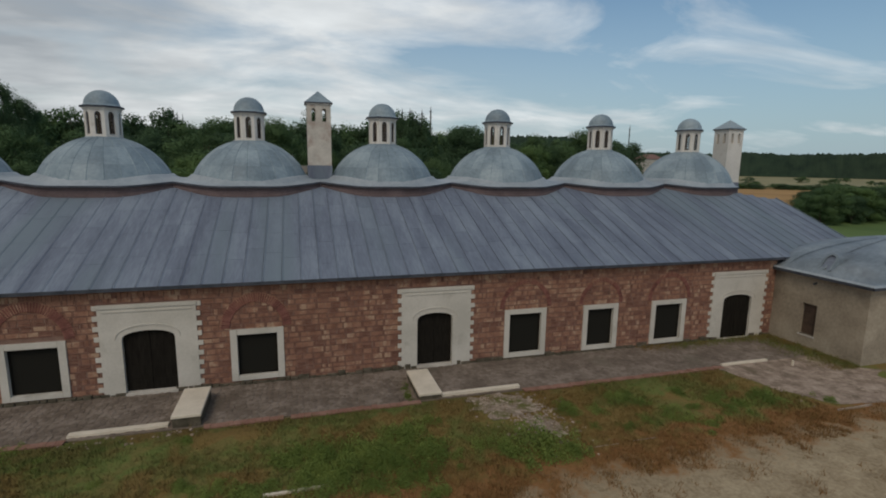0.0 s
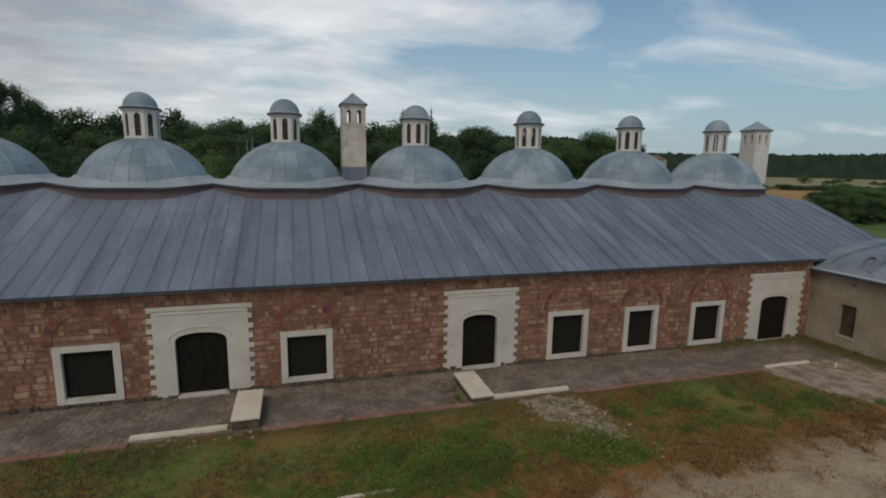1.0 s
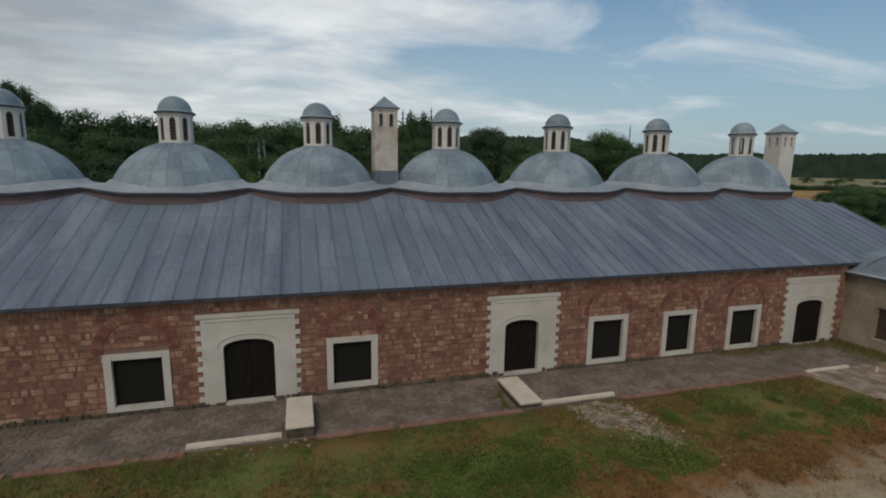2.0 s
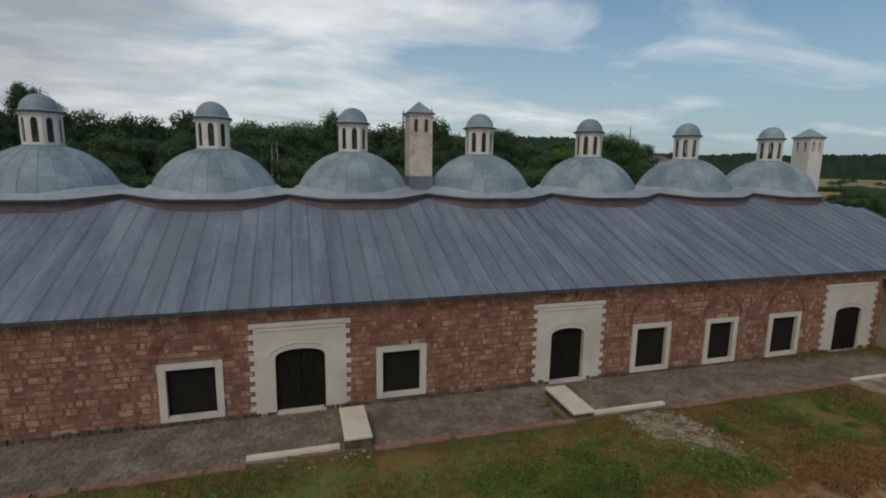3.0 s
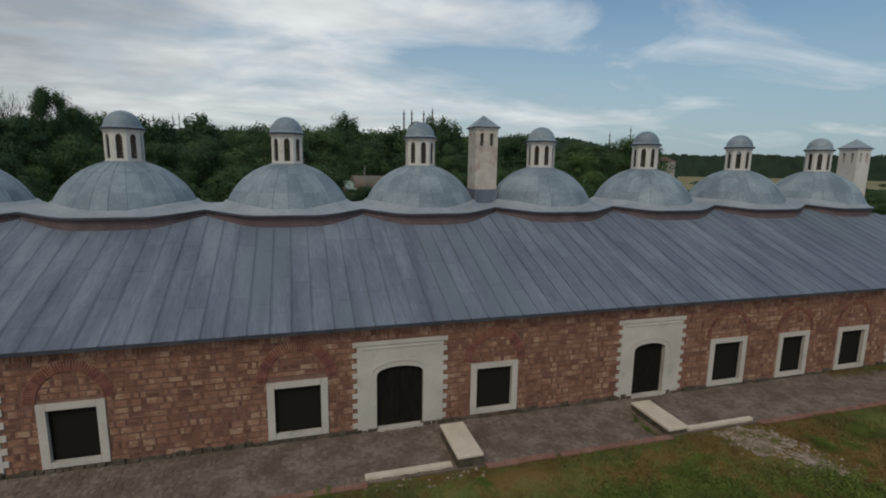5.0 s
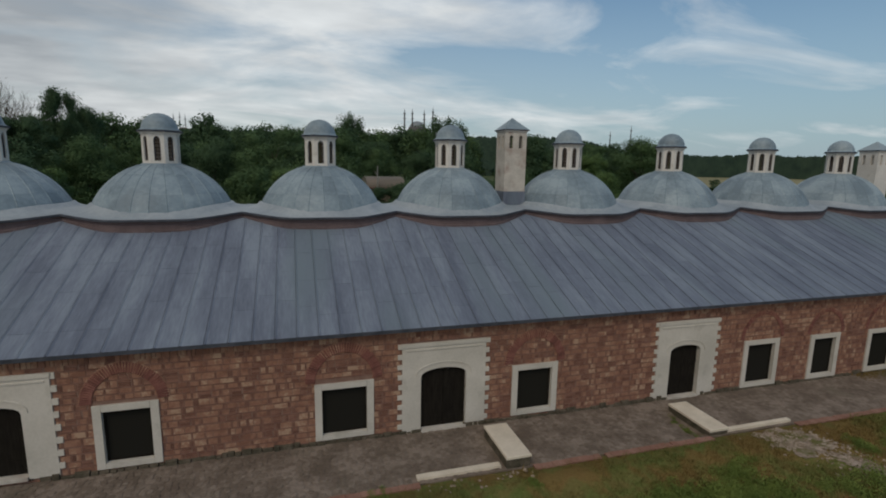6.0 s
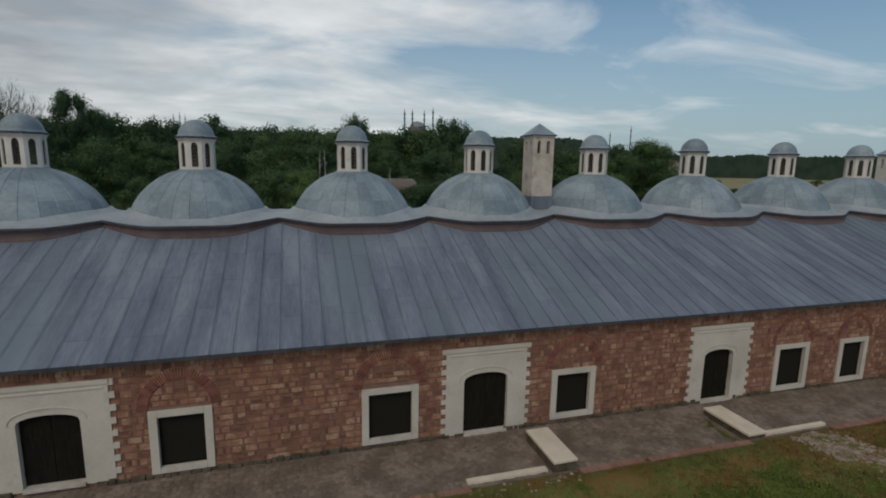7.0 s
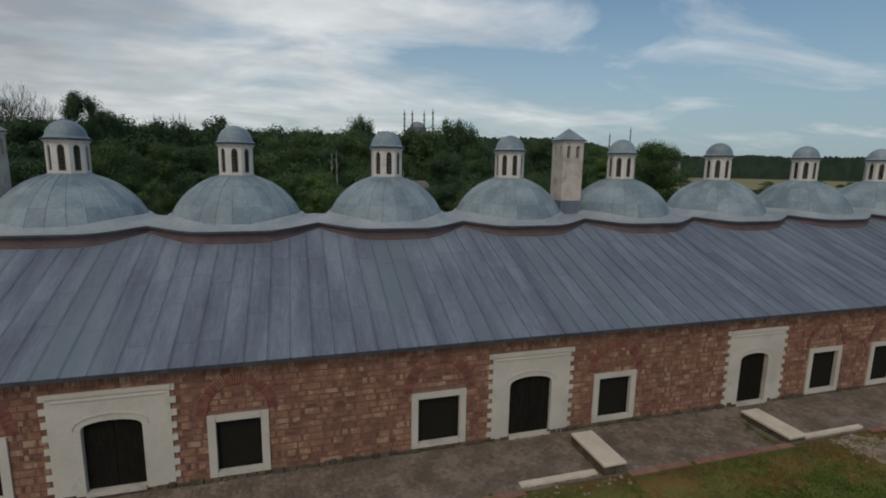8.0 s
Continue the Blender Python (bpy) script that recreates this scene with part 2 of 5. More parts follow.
YARD = yard_material("yard_ground")
BLADES = yard_material("grass_blades", True)
DIRT = material("path_dirt", [(0.17, 0.125, 0.088), (0.29, 0.215, 0.16), (0.43, 0.335, 0.26)], 1.6, 0.95, 0.7, 7, stain=((0.13, 0.10, 0.06), 1.1, 0.58))
PATCH = material("bare_rubble", [(0.20, 0.15, 0.105), (0.31, 0.235, 0.175), (0.45, 0.355, 0.28)], 2.4, 0.95, 0.8, 9, stain=((0.12, 0.115, 0.035), 1.7, 0.47))
RUBBLE = material("pale_rubble", [(0.22, 0.165, 0.12), (0.31, 0.24, 0.18), (0.42, 0.335, 0.26)], 2.0, 0.95, 0.4, 12, pieces=0.4)
PALE_BARK = material("pale_bark", [(0.26, 0.25, 0.22), (0.40, 0.385, 0.35)], 2.0, 0.9, 0.3, 10, stretch=(3, 3, 0.6))
SHED_ROOF = material("shed_sheeting", [(0.135, 0.112, 0.086), (0.185, 0.152, 0.118)], 0.4, 0.7, 0.05, 5, stain=((0.20, 0.15, 0.11), 0.4, 0.6))
GREEN_SHEET = material("green_sheeting", [(0.24, 0.33, 0.28), (0.34, 0.42, 0.37)], 0.6, 0.6, 0.05, 5)
# paler than FAR_STONE: distance haze is mixed into the base colour
HAZY = material("hazy_stone", [(0.27, 0.285, 0.30), (0.34, 0.355, 0.365)], 0.05, 0.9, 0.0, 1.0)
WHEAT = material("ripe_wheat", [(0.30, 0.165, 0.055), (0.42, 0.25, 0.09)], 0.05, 0.95, 0.1, 1.5)
STRAW = material("pale_stubble", [(0.19, 0.175, 0.085), (0.32, 0.275, 0.14)], 0.03, 0.95, 0.1, 1.0)
MEADOW = material("meadow", [(0.085, 0.135, 0.034), (0.125, 0.18, 0.05)], 0.06, 0.95, 0.1, 1.0)
FAR_STONE = material("far_stone", [(0.115, 0.11, 0.11), (0.165, 0.155, 0.15)], 0.05, 0.9, 0.0, 1.0)
FAR_LEAD = material("far_lead", [(0.20, 0.225, 0.24), (0.27, 0.29, 0.30)], 0.05, 0.8, 0.0, 1.0)
FAR_TILE = material("far_tile", [(0.16, 0.095, 0.080), (0.22, 0.13, 0.105)], 0.05, 0.9, 0.0, 1.0)
FAR_WALL = material("far_wall", [(0.36, 0.34, 0.31), (0.50, 0.47, 0.43)], 0.03, 0.9, 0.0, 1.0)


# ---------------------------------------------------------------- mesh helpers
class Shell:
    """Collects vertices and faces of one mesh."""

    def __init__(self):
        self.v, self.f = [], []

    def add(self, verts, faces):
        k = len(self.v)
        self.v += [tuple(p) for p in verts]
        self.f += [tuple(i + k for i in f) for f in faces]

    def box(self, x0, x1, y0, y1, z0, z1):
        self.add([(x0, y0, z0), (x1, y0, z0), (x1, y1, z0), (x0, y1, z0), (x0, y0, z1), (x1, y0, z1), (x1, y1, z1), (x0, y1, z1)],
                 [(0, 3, 2, 1), (4, 5, 6, 7), (0, 1, 5, 4), (1, 2, 6, 5), (2, 3, 7, 6), (3, 0, 4, 7)])

    def slab(self, x0, x1, y, depth, z0, z1, b):
        """A piece on a wall that faces -y, with chamfered edges, its back left open."""
        self.add([(x0, y, z0), (x1, y, z0), (x1, y, z1), (x0, y, z1),
                  (x0 + b, y - depth, z0 + b), (x1 - b, y - depth, z0 + b), (x1 - b, y - depth, z1 - b), (x0 + b, y - depth, z1 - b)],
                 [(4, 5, 6, 7), (0, 1, 5, 4), (1, 2, 6, 5), (2, 3, 7, 6), (3, 0, 4, 7)])

    def prism(self, sides, r0, r1, z0, z1, cx=0.0, cy=0.0, turn=0.0, caps=True):
        k = [(math.cos(turn + 2 * math.pi * i / sides), math.sin(turn + 2 * math.pi * i / sides)) for i in range(sides)]
        self.add([(cx + r0 * c, cy + r0 * s, z0) for c, s in k] + [(cx + r1 * c, cy + r1 * s, z1) for c, s in k],
                 [(i, (i + 1) % sides, sides + (i + 1) % sides, sides + i) for i in range(sides)]
                 + ([tuple(range(sides))[::-1], tuple(range(sides, 2 * sides))] if caps else []))

    def turned(self, profile, segs=32, cx=0.0, cy=0.0):
        """A surface of revolution about z; profile: rows of radius, height."""
        k = len(profile)
        vs = [(cx + r * math.cos(2 * math.pi * i / segs), cy + r * math.sin(2 * math.pi * i / segs), z) for i in range(segs) for r, z in profile]
        fs = [(i * k + j, ((i + 1) % segs) * k + j, ((i + 1) % segs) * k + j + 1, i * k + j + 1) for i in range(segs) for j in range(k - 1)]
        self.add(vs, fs)

    def panel(self, x0, x1, z0, z1, y, thick, openings=()):
        """An upright wall facing -y with openings through it: rows of x0, x1, sill, spring, apex."""
        def sheet(poly):
            n = len(poly)
            self.add([(u, y, w) for u, w in poly], [tuple(range(n))])
            self.add([(u, y + thick, w) for u, w in poly], [tuple(range(n))[::-1]])
        at = x0
        for a, b, sill, spring, apex in sorted(openings):
            if a > at:
                sheet([(at, z0), (a, z0), (a, z1), (at, z1)])
            if sill > z0:
                sheet([(a, z0), (b, z0), (b, sill), (a, sill)])
            curve = arch_curve(a, b, spring, apex)
            for (u0, w0), (u1, w1) in zip(curve, curve[1:]):
                sheet([(u0, w0), (u1, w1), (u1, z1), (u0, z1)])
            ring = [(a, sill), *curve, (b, sill)]
            if sill > z0:
                ring.append((a, sill))
            for (u0, w0), (u1, w1) in zip(ring, ring[1:]):
                self.add([(u0, y, w0), (u0, y + thick, w0), (u1, y + thick, w1), (u1, y, w1)], [(0, 1, 2, 3)])
            at = b
        sheet([(at, z0), (x1, z0), (x1, z1), (at, z1)])
        self.add([(x0, y, z0), (x0, y + thick, z0), (x0, y + thick, z1), (x0, y, z1)], [(0, 3, 2, 1)])
        self.add([(x1, y, z0), (x1, y + thick, z0), (x1, y + thick, z1), (x1, y, z1)], [(0, 1, 2, 3)])
        self.add([(x0, y, z1), (x1, y, z1), (x1, y + thick, z1), (x0, y + thick, z1)], [(0, 1, 2, 3)])

    def moved(self, m):
        out = Shell()
        out.v, out.f = [tuple(m @ Vector(p)) for p in self.v], list(self.f)
        return out

    def mesh(self, name, mat, smooth=False):
        me = bpy.data.meshes.new(name)
        me.from_pydata(self.v, [], self.f)
        me.materials.append(mat)
        if smooth:
            me.polygons.foreach_set("use_smooth", [True] * len(me.polygons))
        me.update()
        return me


def arch_curve(a, b, spring, apex, steps=10):
    if apex <= spring:
        return [(a, spring), (b, spring)]
    half, rise = (b - a) / 2, apex - spring
    return [((a + b) / 2 - half * math.cos(math.pi * i / steps), spring + rise * math.sin(math.pi * i / steps) ** 0.8) for i in range(steps + 1)]


def part(name, shell, mat, parent, label="", smooth=False, kind=""):
    me = shell if isinstance(shell, bpy.types.Mesh) else shell.mesh(name, mat, smooth)
    ob = new(name, me)
    ob.parent = parent
    if label or kind:
        tagged(ob, label=label, kind=kind)
    return ob


def thing(name, label, category, group="", kind="", at=None):
    ob = new(name)
    ob.empty_display_size = 0.2
    if at is not None:
        ob.matrix_basis = at
    return tagged(ob, label, category, group, kind)


# ---------------------------------------------------------------- plan
WALL = 21.0                       # face of the long wall
EAVE_Y, EAVE_Z, PITCH = 20.70, 4.53, 0.409
WEST, EAST = -36.0, 34.9
DOMES = [-30.5, -22.8, -15.48, -7.75, -0.37, 7.36, 15.03, 22.83, 30.38]
DOME_Y, RIM_Z = 31.38, 8.01
# windows: outer frame x0, x1, z0, z1
WINDOWS = [(-31.2, -29.1, 0.4, 2.65), (-23.6, -21.45, 0.45, 2.66), (-15.80, -13.80, 0.30, 2.60), (-8.65, -6.44, 0.28, 2.54), (-0.68, 1.43, 0.27, 2.50),
           (11.50, 13.70, 0.12, 2.52), (15.76, 17.77, 0.12, 2.48), (19.80, 21.98, 0.10, 2.46)]
# doors: surround x0, x1, top, opening x0, x1, sill, spring, apex
DOORS = [(-20.55, -16.70, 3.90, -19.50, -17.74, 0.40, 2.58, 2.87), (-5.50, -1.71, 3.82, -4.58, -2.70, 0.20, 2.39, 2.74),
         (6.33, 9.94, 3.82, 7.22, 8.90, 0.13, 2.31, 2.64), (23.55, 27.40, 3.80, 24.47, 26.40, 0.0, 2.18, 2.48)]


def roof_z(y):
    return EAVE_Z + PITCH * (y - EAVE_Y)


def rim(x):
    """Front edge of the joined eight-sided drums at x: how far back it lies and how high."""
    for c, sg in ((DOMES[-1], 1), (DOMES[0], -1)):
        d = (x - c) * sg
        if d > 0:
            return DOME_Y - math.sqrt(max(0.04, 3.6 ** 2 - d * d)), RIM_Z
    d = min(abs(x - c) for c in DOMES) - 1.85
    run = (math.sqrt(d * d + 0.40) + d) / 2 - 0.05
    return 27.78 + 0.62 * run, RIM_Z + 0.12 * run


def ground_z(x, y):
    z = 0.10 + 0.02 * max(0.0, min(17.7 - y, 8.0)) - 0.004 * max(-30.0, min(x, 30.0))
    if 17.66 < y < 44:
        z -= 0.22
    if y > 45 or abs(x) > 60 or y < -10:
        z = 0.0
    return z


def smooth(a, b, v):
    k = max(0.0, min(1.0, (v - a) / (b - a)))
    return k * k * (3 - 2 * k)


def hill(x, y):
    return 66.0 * smooth(520, 1300, math.hypot(x, y)) * (1 - smooth(0.55, 0.85, x / max(y, 1.0))) * (1 if y > 0 else 0)


# ---------------------------------------------------------------- ground
def build_ground():
    xs = sorted(set([-3000, -2000, -1400, -1000, -700, -450, -280, -160, -100, -60] + [i * 2.0 for i in range(-29, 30)]
                    + [60, 100, 160, 280, 450, 600, 800, 1000, 1200, 1400, 2000, 3000, 4200]))
    ys = sorted(set([-800, -300, -100, -40, -20, -10] + [i * 1.5 - 9 for i in range(0, 36)] + [17.6, 17.72] + [46, 60, 100, 160, 280, 400, 520, 620, 720, 850, 1000, 1150, 1300, 1500, 1900, 2600, 3600]))
    s = Shell()
    vs = [(x, y, ground_z(x, y) + hill(x, y) + (0.04 * noise.noise((x * 0.35, y * 0.35, 0)) if abs(x) < 60 and y < 46 else 0)) for y in ys for x in xs]
    k = len(xs)
    s.add(vs, [(j * k + i, j * k + i + 1, (j + 1) * k + i + 1, (j + 1) * k + i) for j in range(len(ys) - 1) for i in range(k - 1)])
    g = new("ground", s.mesh("ground", YARD, True))
    tagged(g, "yard of patchy grass, dry weeds and pale dust with fields beyond", "ground", kind="structure")
    return g


build_ground()


def field(name, label, mat, pts, z):
    s = Shell()
    s.add([(x, y, z) for x, y in pts], [tuple(range(len(pts)))])
    return tagged(new(name, s.mesh(name, mat)), label, "field", kind="structure")


field("wheat_field", "ripe orange-gold wheat field on flat ground", WHEAT, [(83, 106), (125, 94), (205, 118), (300, 180), (215, 196), (150, 180)], 0.25)
field("stubble_field", "pale straw-coloured stubble field before the far wood", STRAW, [(150, 205), (215, 205), (330, 205), (640, 330), (1100, 620), (700, 760), (330, 540)], 0.25)
field("meadow", "green meadow beside the building", MEADOW, [(40, 30), (120, 34), (240, 70), (200, 104), (60, 90), (44, 60)], 0.2)

# ---------------------------------------------------------------- long wall

def build_wall():
    wall = thing("wall_front", "long wall of pink stone and red brick courses", "wall", kind="structure")
    holes = [(x0 + 0.2, x1 - 0.2, z0 + 0.13, z1 - 0.17, z1 - 0.17) for x0, x1, z0, z1 in WINDOWS]
    holes += [(a - 0.1, b + 0.1, sill - 0.2, spring, apex + 0.12) for _, _, _, a, b, sill, spring, apex in DOORS]
    s = Shell()
    s.panel(WEST, 28.0, -0.6, 4.47, WALL, 0.85, holes)
    part("wall_core", s, MORTAR, wall)
    return wall


wall_front = build_wall()
rest = Shell()
rest.box(WEST, WEST + 0.8, WALL + 0.85, 42, -0.6, 4.4)
rest.box(WEST, EAST - 0.3, 41.2, 42, -0.6, 4.4)
rest.box(EAST - 1.1, EAST - 0.3, 24.1, 41.2, -0.6, 4.4)
tagged(new("wall_back", rest.mesh("wall_back", MORTAR)), "rear and end walls of pink stone", "wall", kind="structure")
inside = Shell()
inside.box(WEST + 0.8, EAST - 1.1, WALL + 0.85, 41.2, -0.62, -0.02)
tagged(new("floor", inside.mesh("floor", COBBLE)), "dark stone floor inside the building", "floor", kind="structure")


def build_door(i, x0, x1, top, a, b, sill, spring, apex):
    d = thing(f"door_{i}", "arched doorway with white limestone surround and dark wooden door", "door", kind="structure")
    base = sill - 0.10
    deep = WALL + {1: 0.15, 2: 0.12, 3: 0.17, 4: 0.06}[i]
    s = Shell()
    s.panel(x0 + 0.17, x1 - 0.17, base, top, WALL - 0.055, 0.44, [(a, b, base, spring, apex)])
    part("surround", s, WHITE, d, "white limestone door surround")
    # toothed edges keyed into the masonry
    rows = int((top - base) / 0.40)
    h = (top - base) / (rows * 2)
    tooth = Shell()
    tooth.slab(0, 1, 0, 0.052, 0, h * 0.98, 0.008)
    me = tooth.mesh("quoin", WHITE)
    for side in (0, 1):
        for k in range(rows):
            w = 0.17 * (0.8 + 0.35 * random.random())
            ob = new("quoin", me)
            ob.parent = d
            ob.matrix_basis = Matrix.Translation((x0 + 0.17 - w if side == 0 else x1 - 0.17, WALL - 0.001, base + (2 * k + 1) * h)) @ Matrix.Diagonal((w, 1, 1, 1))
    m = Shell()
    m.box(x0 + 0.14, x1 - 0.14, WALL - 0.095, WALL - 0.056, top - 0.14, top + 0.01)
    m.box(x0 + 0.32, x1 - 0.32, WALL - 0.085, WALL - 0.056, top - 0.30, top - 0.25)
    part("cornice", m, WHITE, d)
    # thin hood moulding over the arch
    hood = Shell()
    c = arch_curve(a - 0.20, b + 0.20, spring + 0.02, apex + 0.22, 16)
    for (u0, w0), (u1, w1) in zip(c, c[1:]):
        hood.add([(u0, WALL - 0.085, w0), (u1, WALL - 0.085, w1), (u1, WALL - 0.085, w1 + 0.045), (u0, WALL - 0.085, w0 + 0.045),
                  (u0, WALL - 0.056, w0), (u1, WALL - 0.056, w1), (u1, WALL - 0.056, w1 + 0.045), (u0, WALL - 0.056, w0 + 0.045)],
                 [(0, 1, 2, 3), (4, 5, 1, 0), (3, 2, 6, 7)])
    part("hood_moulding", hood, WHITE, d)
    st = Shell()
    st.box(a + 0.004, b - 0.004, WALL - 0.14, WALL + 0.5, sill - 0.12, sill)
    part("doorstep", st, TOWER, d, "worn stone doorstep")
    for k in (0, 1):
        leaf = Shell()
        u0 = a + 0.012 + k * (b - a) / 2
        n = 4
        w = ((b - a) / 2 - 0.015) / n
        for j in range(n):
            leaf.box(u0 + j * w, u0 + (j + 1) * w - 0.004, deep, deep + 0.06, sill + 0.004, apex + 0.05)
        leaf.box(u0, u0 + n * w, deep - 0.015, deep, sill + 0.35, sill + 0.5)
        leaf.box(u0, u0 + n * w, deep - 0.015, deep, sill + 1.5, sill + 1.65)
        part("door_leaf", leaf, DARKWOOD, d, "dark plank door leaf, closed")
    return d


for i, row in enumerate(DOORS):
    build_door(i + 1, *row)


def build_window(i, x0, x1, z0, z1):
    w = thing(f"window_{i}", "square dark window in a white limestone frame", "window", kind="structure")
    a, b, c, e = x0 + 0.27, x1 - 0.27, z0 + 0.2, z1 - 0.24
    jig = [("jamb", x0, a, z0, z1), ("jamb", b, x1, z0, z1), ("lintel", a, b, e, z1), ("window_sill", a, b, z0, c)]
    for name, u0, u1, w0, w1 in jig:
        s = Shell()
        s.slab(u0, u1, WALL + 0.25, 0.325, w0, w1, 0.005)
        part(name, s, WHITE, w)
    f = Shell()
    y = WALL + 0.10
    for u0, u1, w0, w1 in ((a, a + 0.07, c, e), (b - 0.07, b, c, e), (a, b, c, c + 0.07), (a, b, e - 0.07, e)):
        f.box(u0, u1, y, y + 0.06, w0, w1)
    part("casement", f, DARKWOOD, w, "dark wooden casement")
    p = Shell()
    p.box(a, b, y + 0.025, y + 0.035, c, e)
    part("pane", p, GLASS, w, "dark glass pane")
    return w


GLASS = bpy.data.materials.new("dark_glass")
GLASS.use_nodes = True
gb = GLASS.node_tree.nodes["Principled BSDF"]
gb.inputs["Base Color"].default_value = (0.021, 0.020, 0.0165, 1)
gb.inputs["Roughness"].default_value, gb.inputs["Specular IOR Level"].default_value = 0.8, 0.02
for i, row in enumerate(WINDOWS):
    build_window(i + 1, *row)


def build_arch(x0, x1, z1):
    """Relieving arch of radial bricks over a window."""
    thin = x0 > 10
    cx, cz, r0, r1 = (x0 + x1) / 2, z1 + 0.06, (x1 - x0) / 2 + (0.04 if thin else -0.03), (x1 - x0) / 2 + (0.27 if thin else 0.36)
    bed = Shell()
    n = 44
    k = [math.pi * i / n for i in range(n + 1)]
    tall = lambda t: 1.0 + 0.05 * math.sin(t) ** 6
    for t0, t1 in zip(k, k[1:]):
        bed.add([(cx - r0 * math.cos(t0), WALL - 0.030, cz + r0 * math.sin(t0) * tall(t0)), (cx - r0 * math.cos(t1), WALL - 0.030, cz + r0 * math.sin(t1) * tall(t1)),
                 (cx - r1 * math.cos(t1), WALL - 0.030, cz + r1 * math.sin(t1) * tall(t1)), (cx - r1 * math.cos(t0), WALL - 0.030, cz + r1 * math.sin(t0) * tall(t0))], [(0, 1, 2, 3)])
    arch = part("relieving_arch", bed, STONE, wall_front, "red brick relieving arch")
    brick = Shell()
    brick.slab(-0.5, 0.5, 0, 0.014, 0, 1, 0.06)
    me = brick.mesh("brick", ARCH)
    for t0, t1 in zip(k, k[1:]):
        t = (t0 + t1) / 2
        w = math.pi / n * (r0 + 0.20) * (0.56 if abs(t - math.pi / 2) < 0.62 else 0.93)
        ob = new("brick", me)
        ob.parent = arch
        ob.matrix_basis = (Matrix.Translation((cx - r0 * math.cos(t), WALL - 0.031, cz + r0 * math.sin(t) * tall(t)))
                           @ Matrix.Rotation(t - math.pi / 2, 4, "Y") @ Matrix.Diagonal((w, 1, (r1 - r0) * random.uniform(0.9, 1.0), 1)))


for x0, x1, z0, z1 in WINDOWS:
    build_arch(x0, x1, z1)

# ---------------------------------------------------------------- lead roof
roof = thing("roof", "long lead-covered roof slope with standing seams", "roof", kind="structure")
bed = Shell()


def roof_top(x):
    """How far up the slope the lead runs."""
    return rim(x)[0] + 0.10 if x < 31.5 else 28.2 - 1.0 * smooth(31.5, 34.5, x)


xs = [WEST + (EAST - WEST) * i / 200 for i in range(201)]
for x0, x1 in zip(xs, xs[1:]):
    t0, t1 = min(roof_top(x0) + 0.3, 29.8), min(roof_top(x1) + 0.3, 29.8)
    bed.add([(x0, EAVE_Y + 0.02, EAVE_Z - 0.03), (x1, EAVE_Y + 0.02, EAVE_Z - 0.03), (x1, t1, roof_z(t1) - 0.04), (x0, t0, roof_z(t0) - 0.04)], [(0, 1, 2, 3)])
    if x0 > 31.0:
        bed.add([(x0, t0, roof_z(t0) - 0.04), (x1, t1, roof_z(t1) - 0.04), (x1, 36, roof_z(t1) - 0.9), (x0, 36, roof_z(t0) - 0.9)], [(0, 1, 2, 3)])
part("boarding", bed, LEAD, roof)
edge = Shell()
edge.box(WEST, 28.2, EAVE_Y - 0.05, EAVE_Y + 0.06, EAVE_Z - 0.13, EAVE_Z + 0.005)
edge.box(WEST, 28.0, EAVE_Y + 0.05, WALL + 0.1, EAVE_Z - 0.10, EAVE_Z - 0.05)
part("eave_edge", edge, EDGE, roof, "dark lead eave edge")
verge = Shell()
verge.add([(EAST, EAVE_Y, EAVE_Z - 0.15), (EAST + 0.05, EAVE_Y, EAVE_Z - 0.15), (EAST + 0.05, 27.5, roof_z(27.5) - 0.15), (EAST, 27.5, roof_z(27.5) - 0.15),
           (EAST, EAVE_Y, EAVE_Z + 0.05), (EAST + 0.05, EAVE_Y, EAVE_Z + 0.05), (EAST + 0.05, 27.5, roof_z(27.5) + 0.05), (EAST, 27.5, roof_z(27.5) + 0.05)],
          [(0, 1, 2, 3), (4, 5, 6, 7), (0, 1, 5, 4), (1, 2, 6, 5), (2, 3, 7, 6), (3, 0, 4, 7)])
part("verge", verge, LEAD, roof)
slope = math.atan(PITCH)
behind = Shell()
behind.add([(WEST, 42.4, EAVE_Z), (EAST, 42.4, EAVE_Z), (EAST, 33.9, roof_z(28.9)), (WEST, 33.9, roof_z(28.9))], [(0, 1, 2, 3)])
part("rear_slope", behind, LEAD, roof)

# ---------------------------------------------------------------- domes
drum = thing("drum_wall", "low red-plastered drum wall under the domes with dark lead rim", "wall", kind="structure")
cover = Shell()
cols = [DOMES[0] - 3.59 + (DOMES[-1] - DOMES[0] + 7.18) * i / 600 for i in range(601)]
vs_n = 26


def skirt_z(x, y):
    ry, rz = rim(x)
    q = min(math.hypot(x - c, y - DOME_Y) for c in DOMES)
    flat = rz + (8.32 - rz) * smooth(0, 1.6, min(y - ry, 2 * DOME_Y - ry - y))
    return flat + 0.20 * math.exp(-max(0.0, q - 3.2) / 0.14) + 0.05 * math.exp(-max(0.0, q - 3.2) / 0.4)


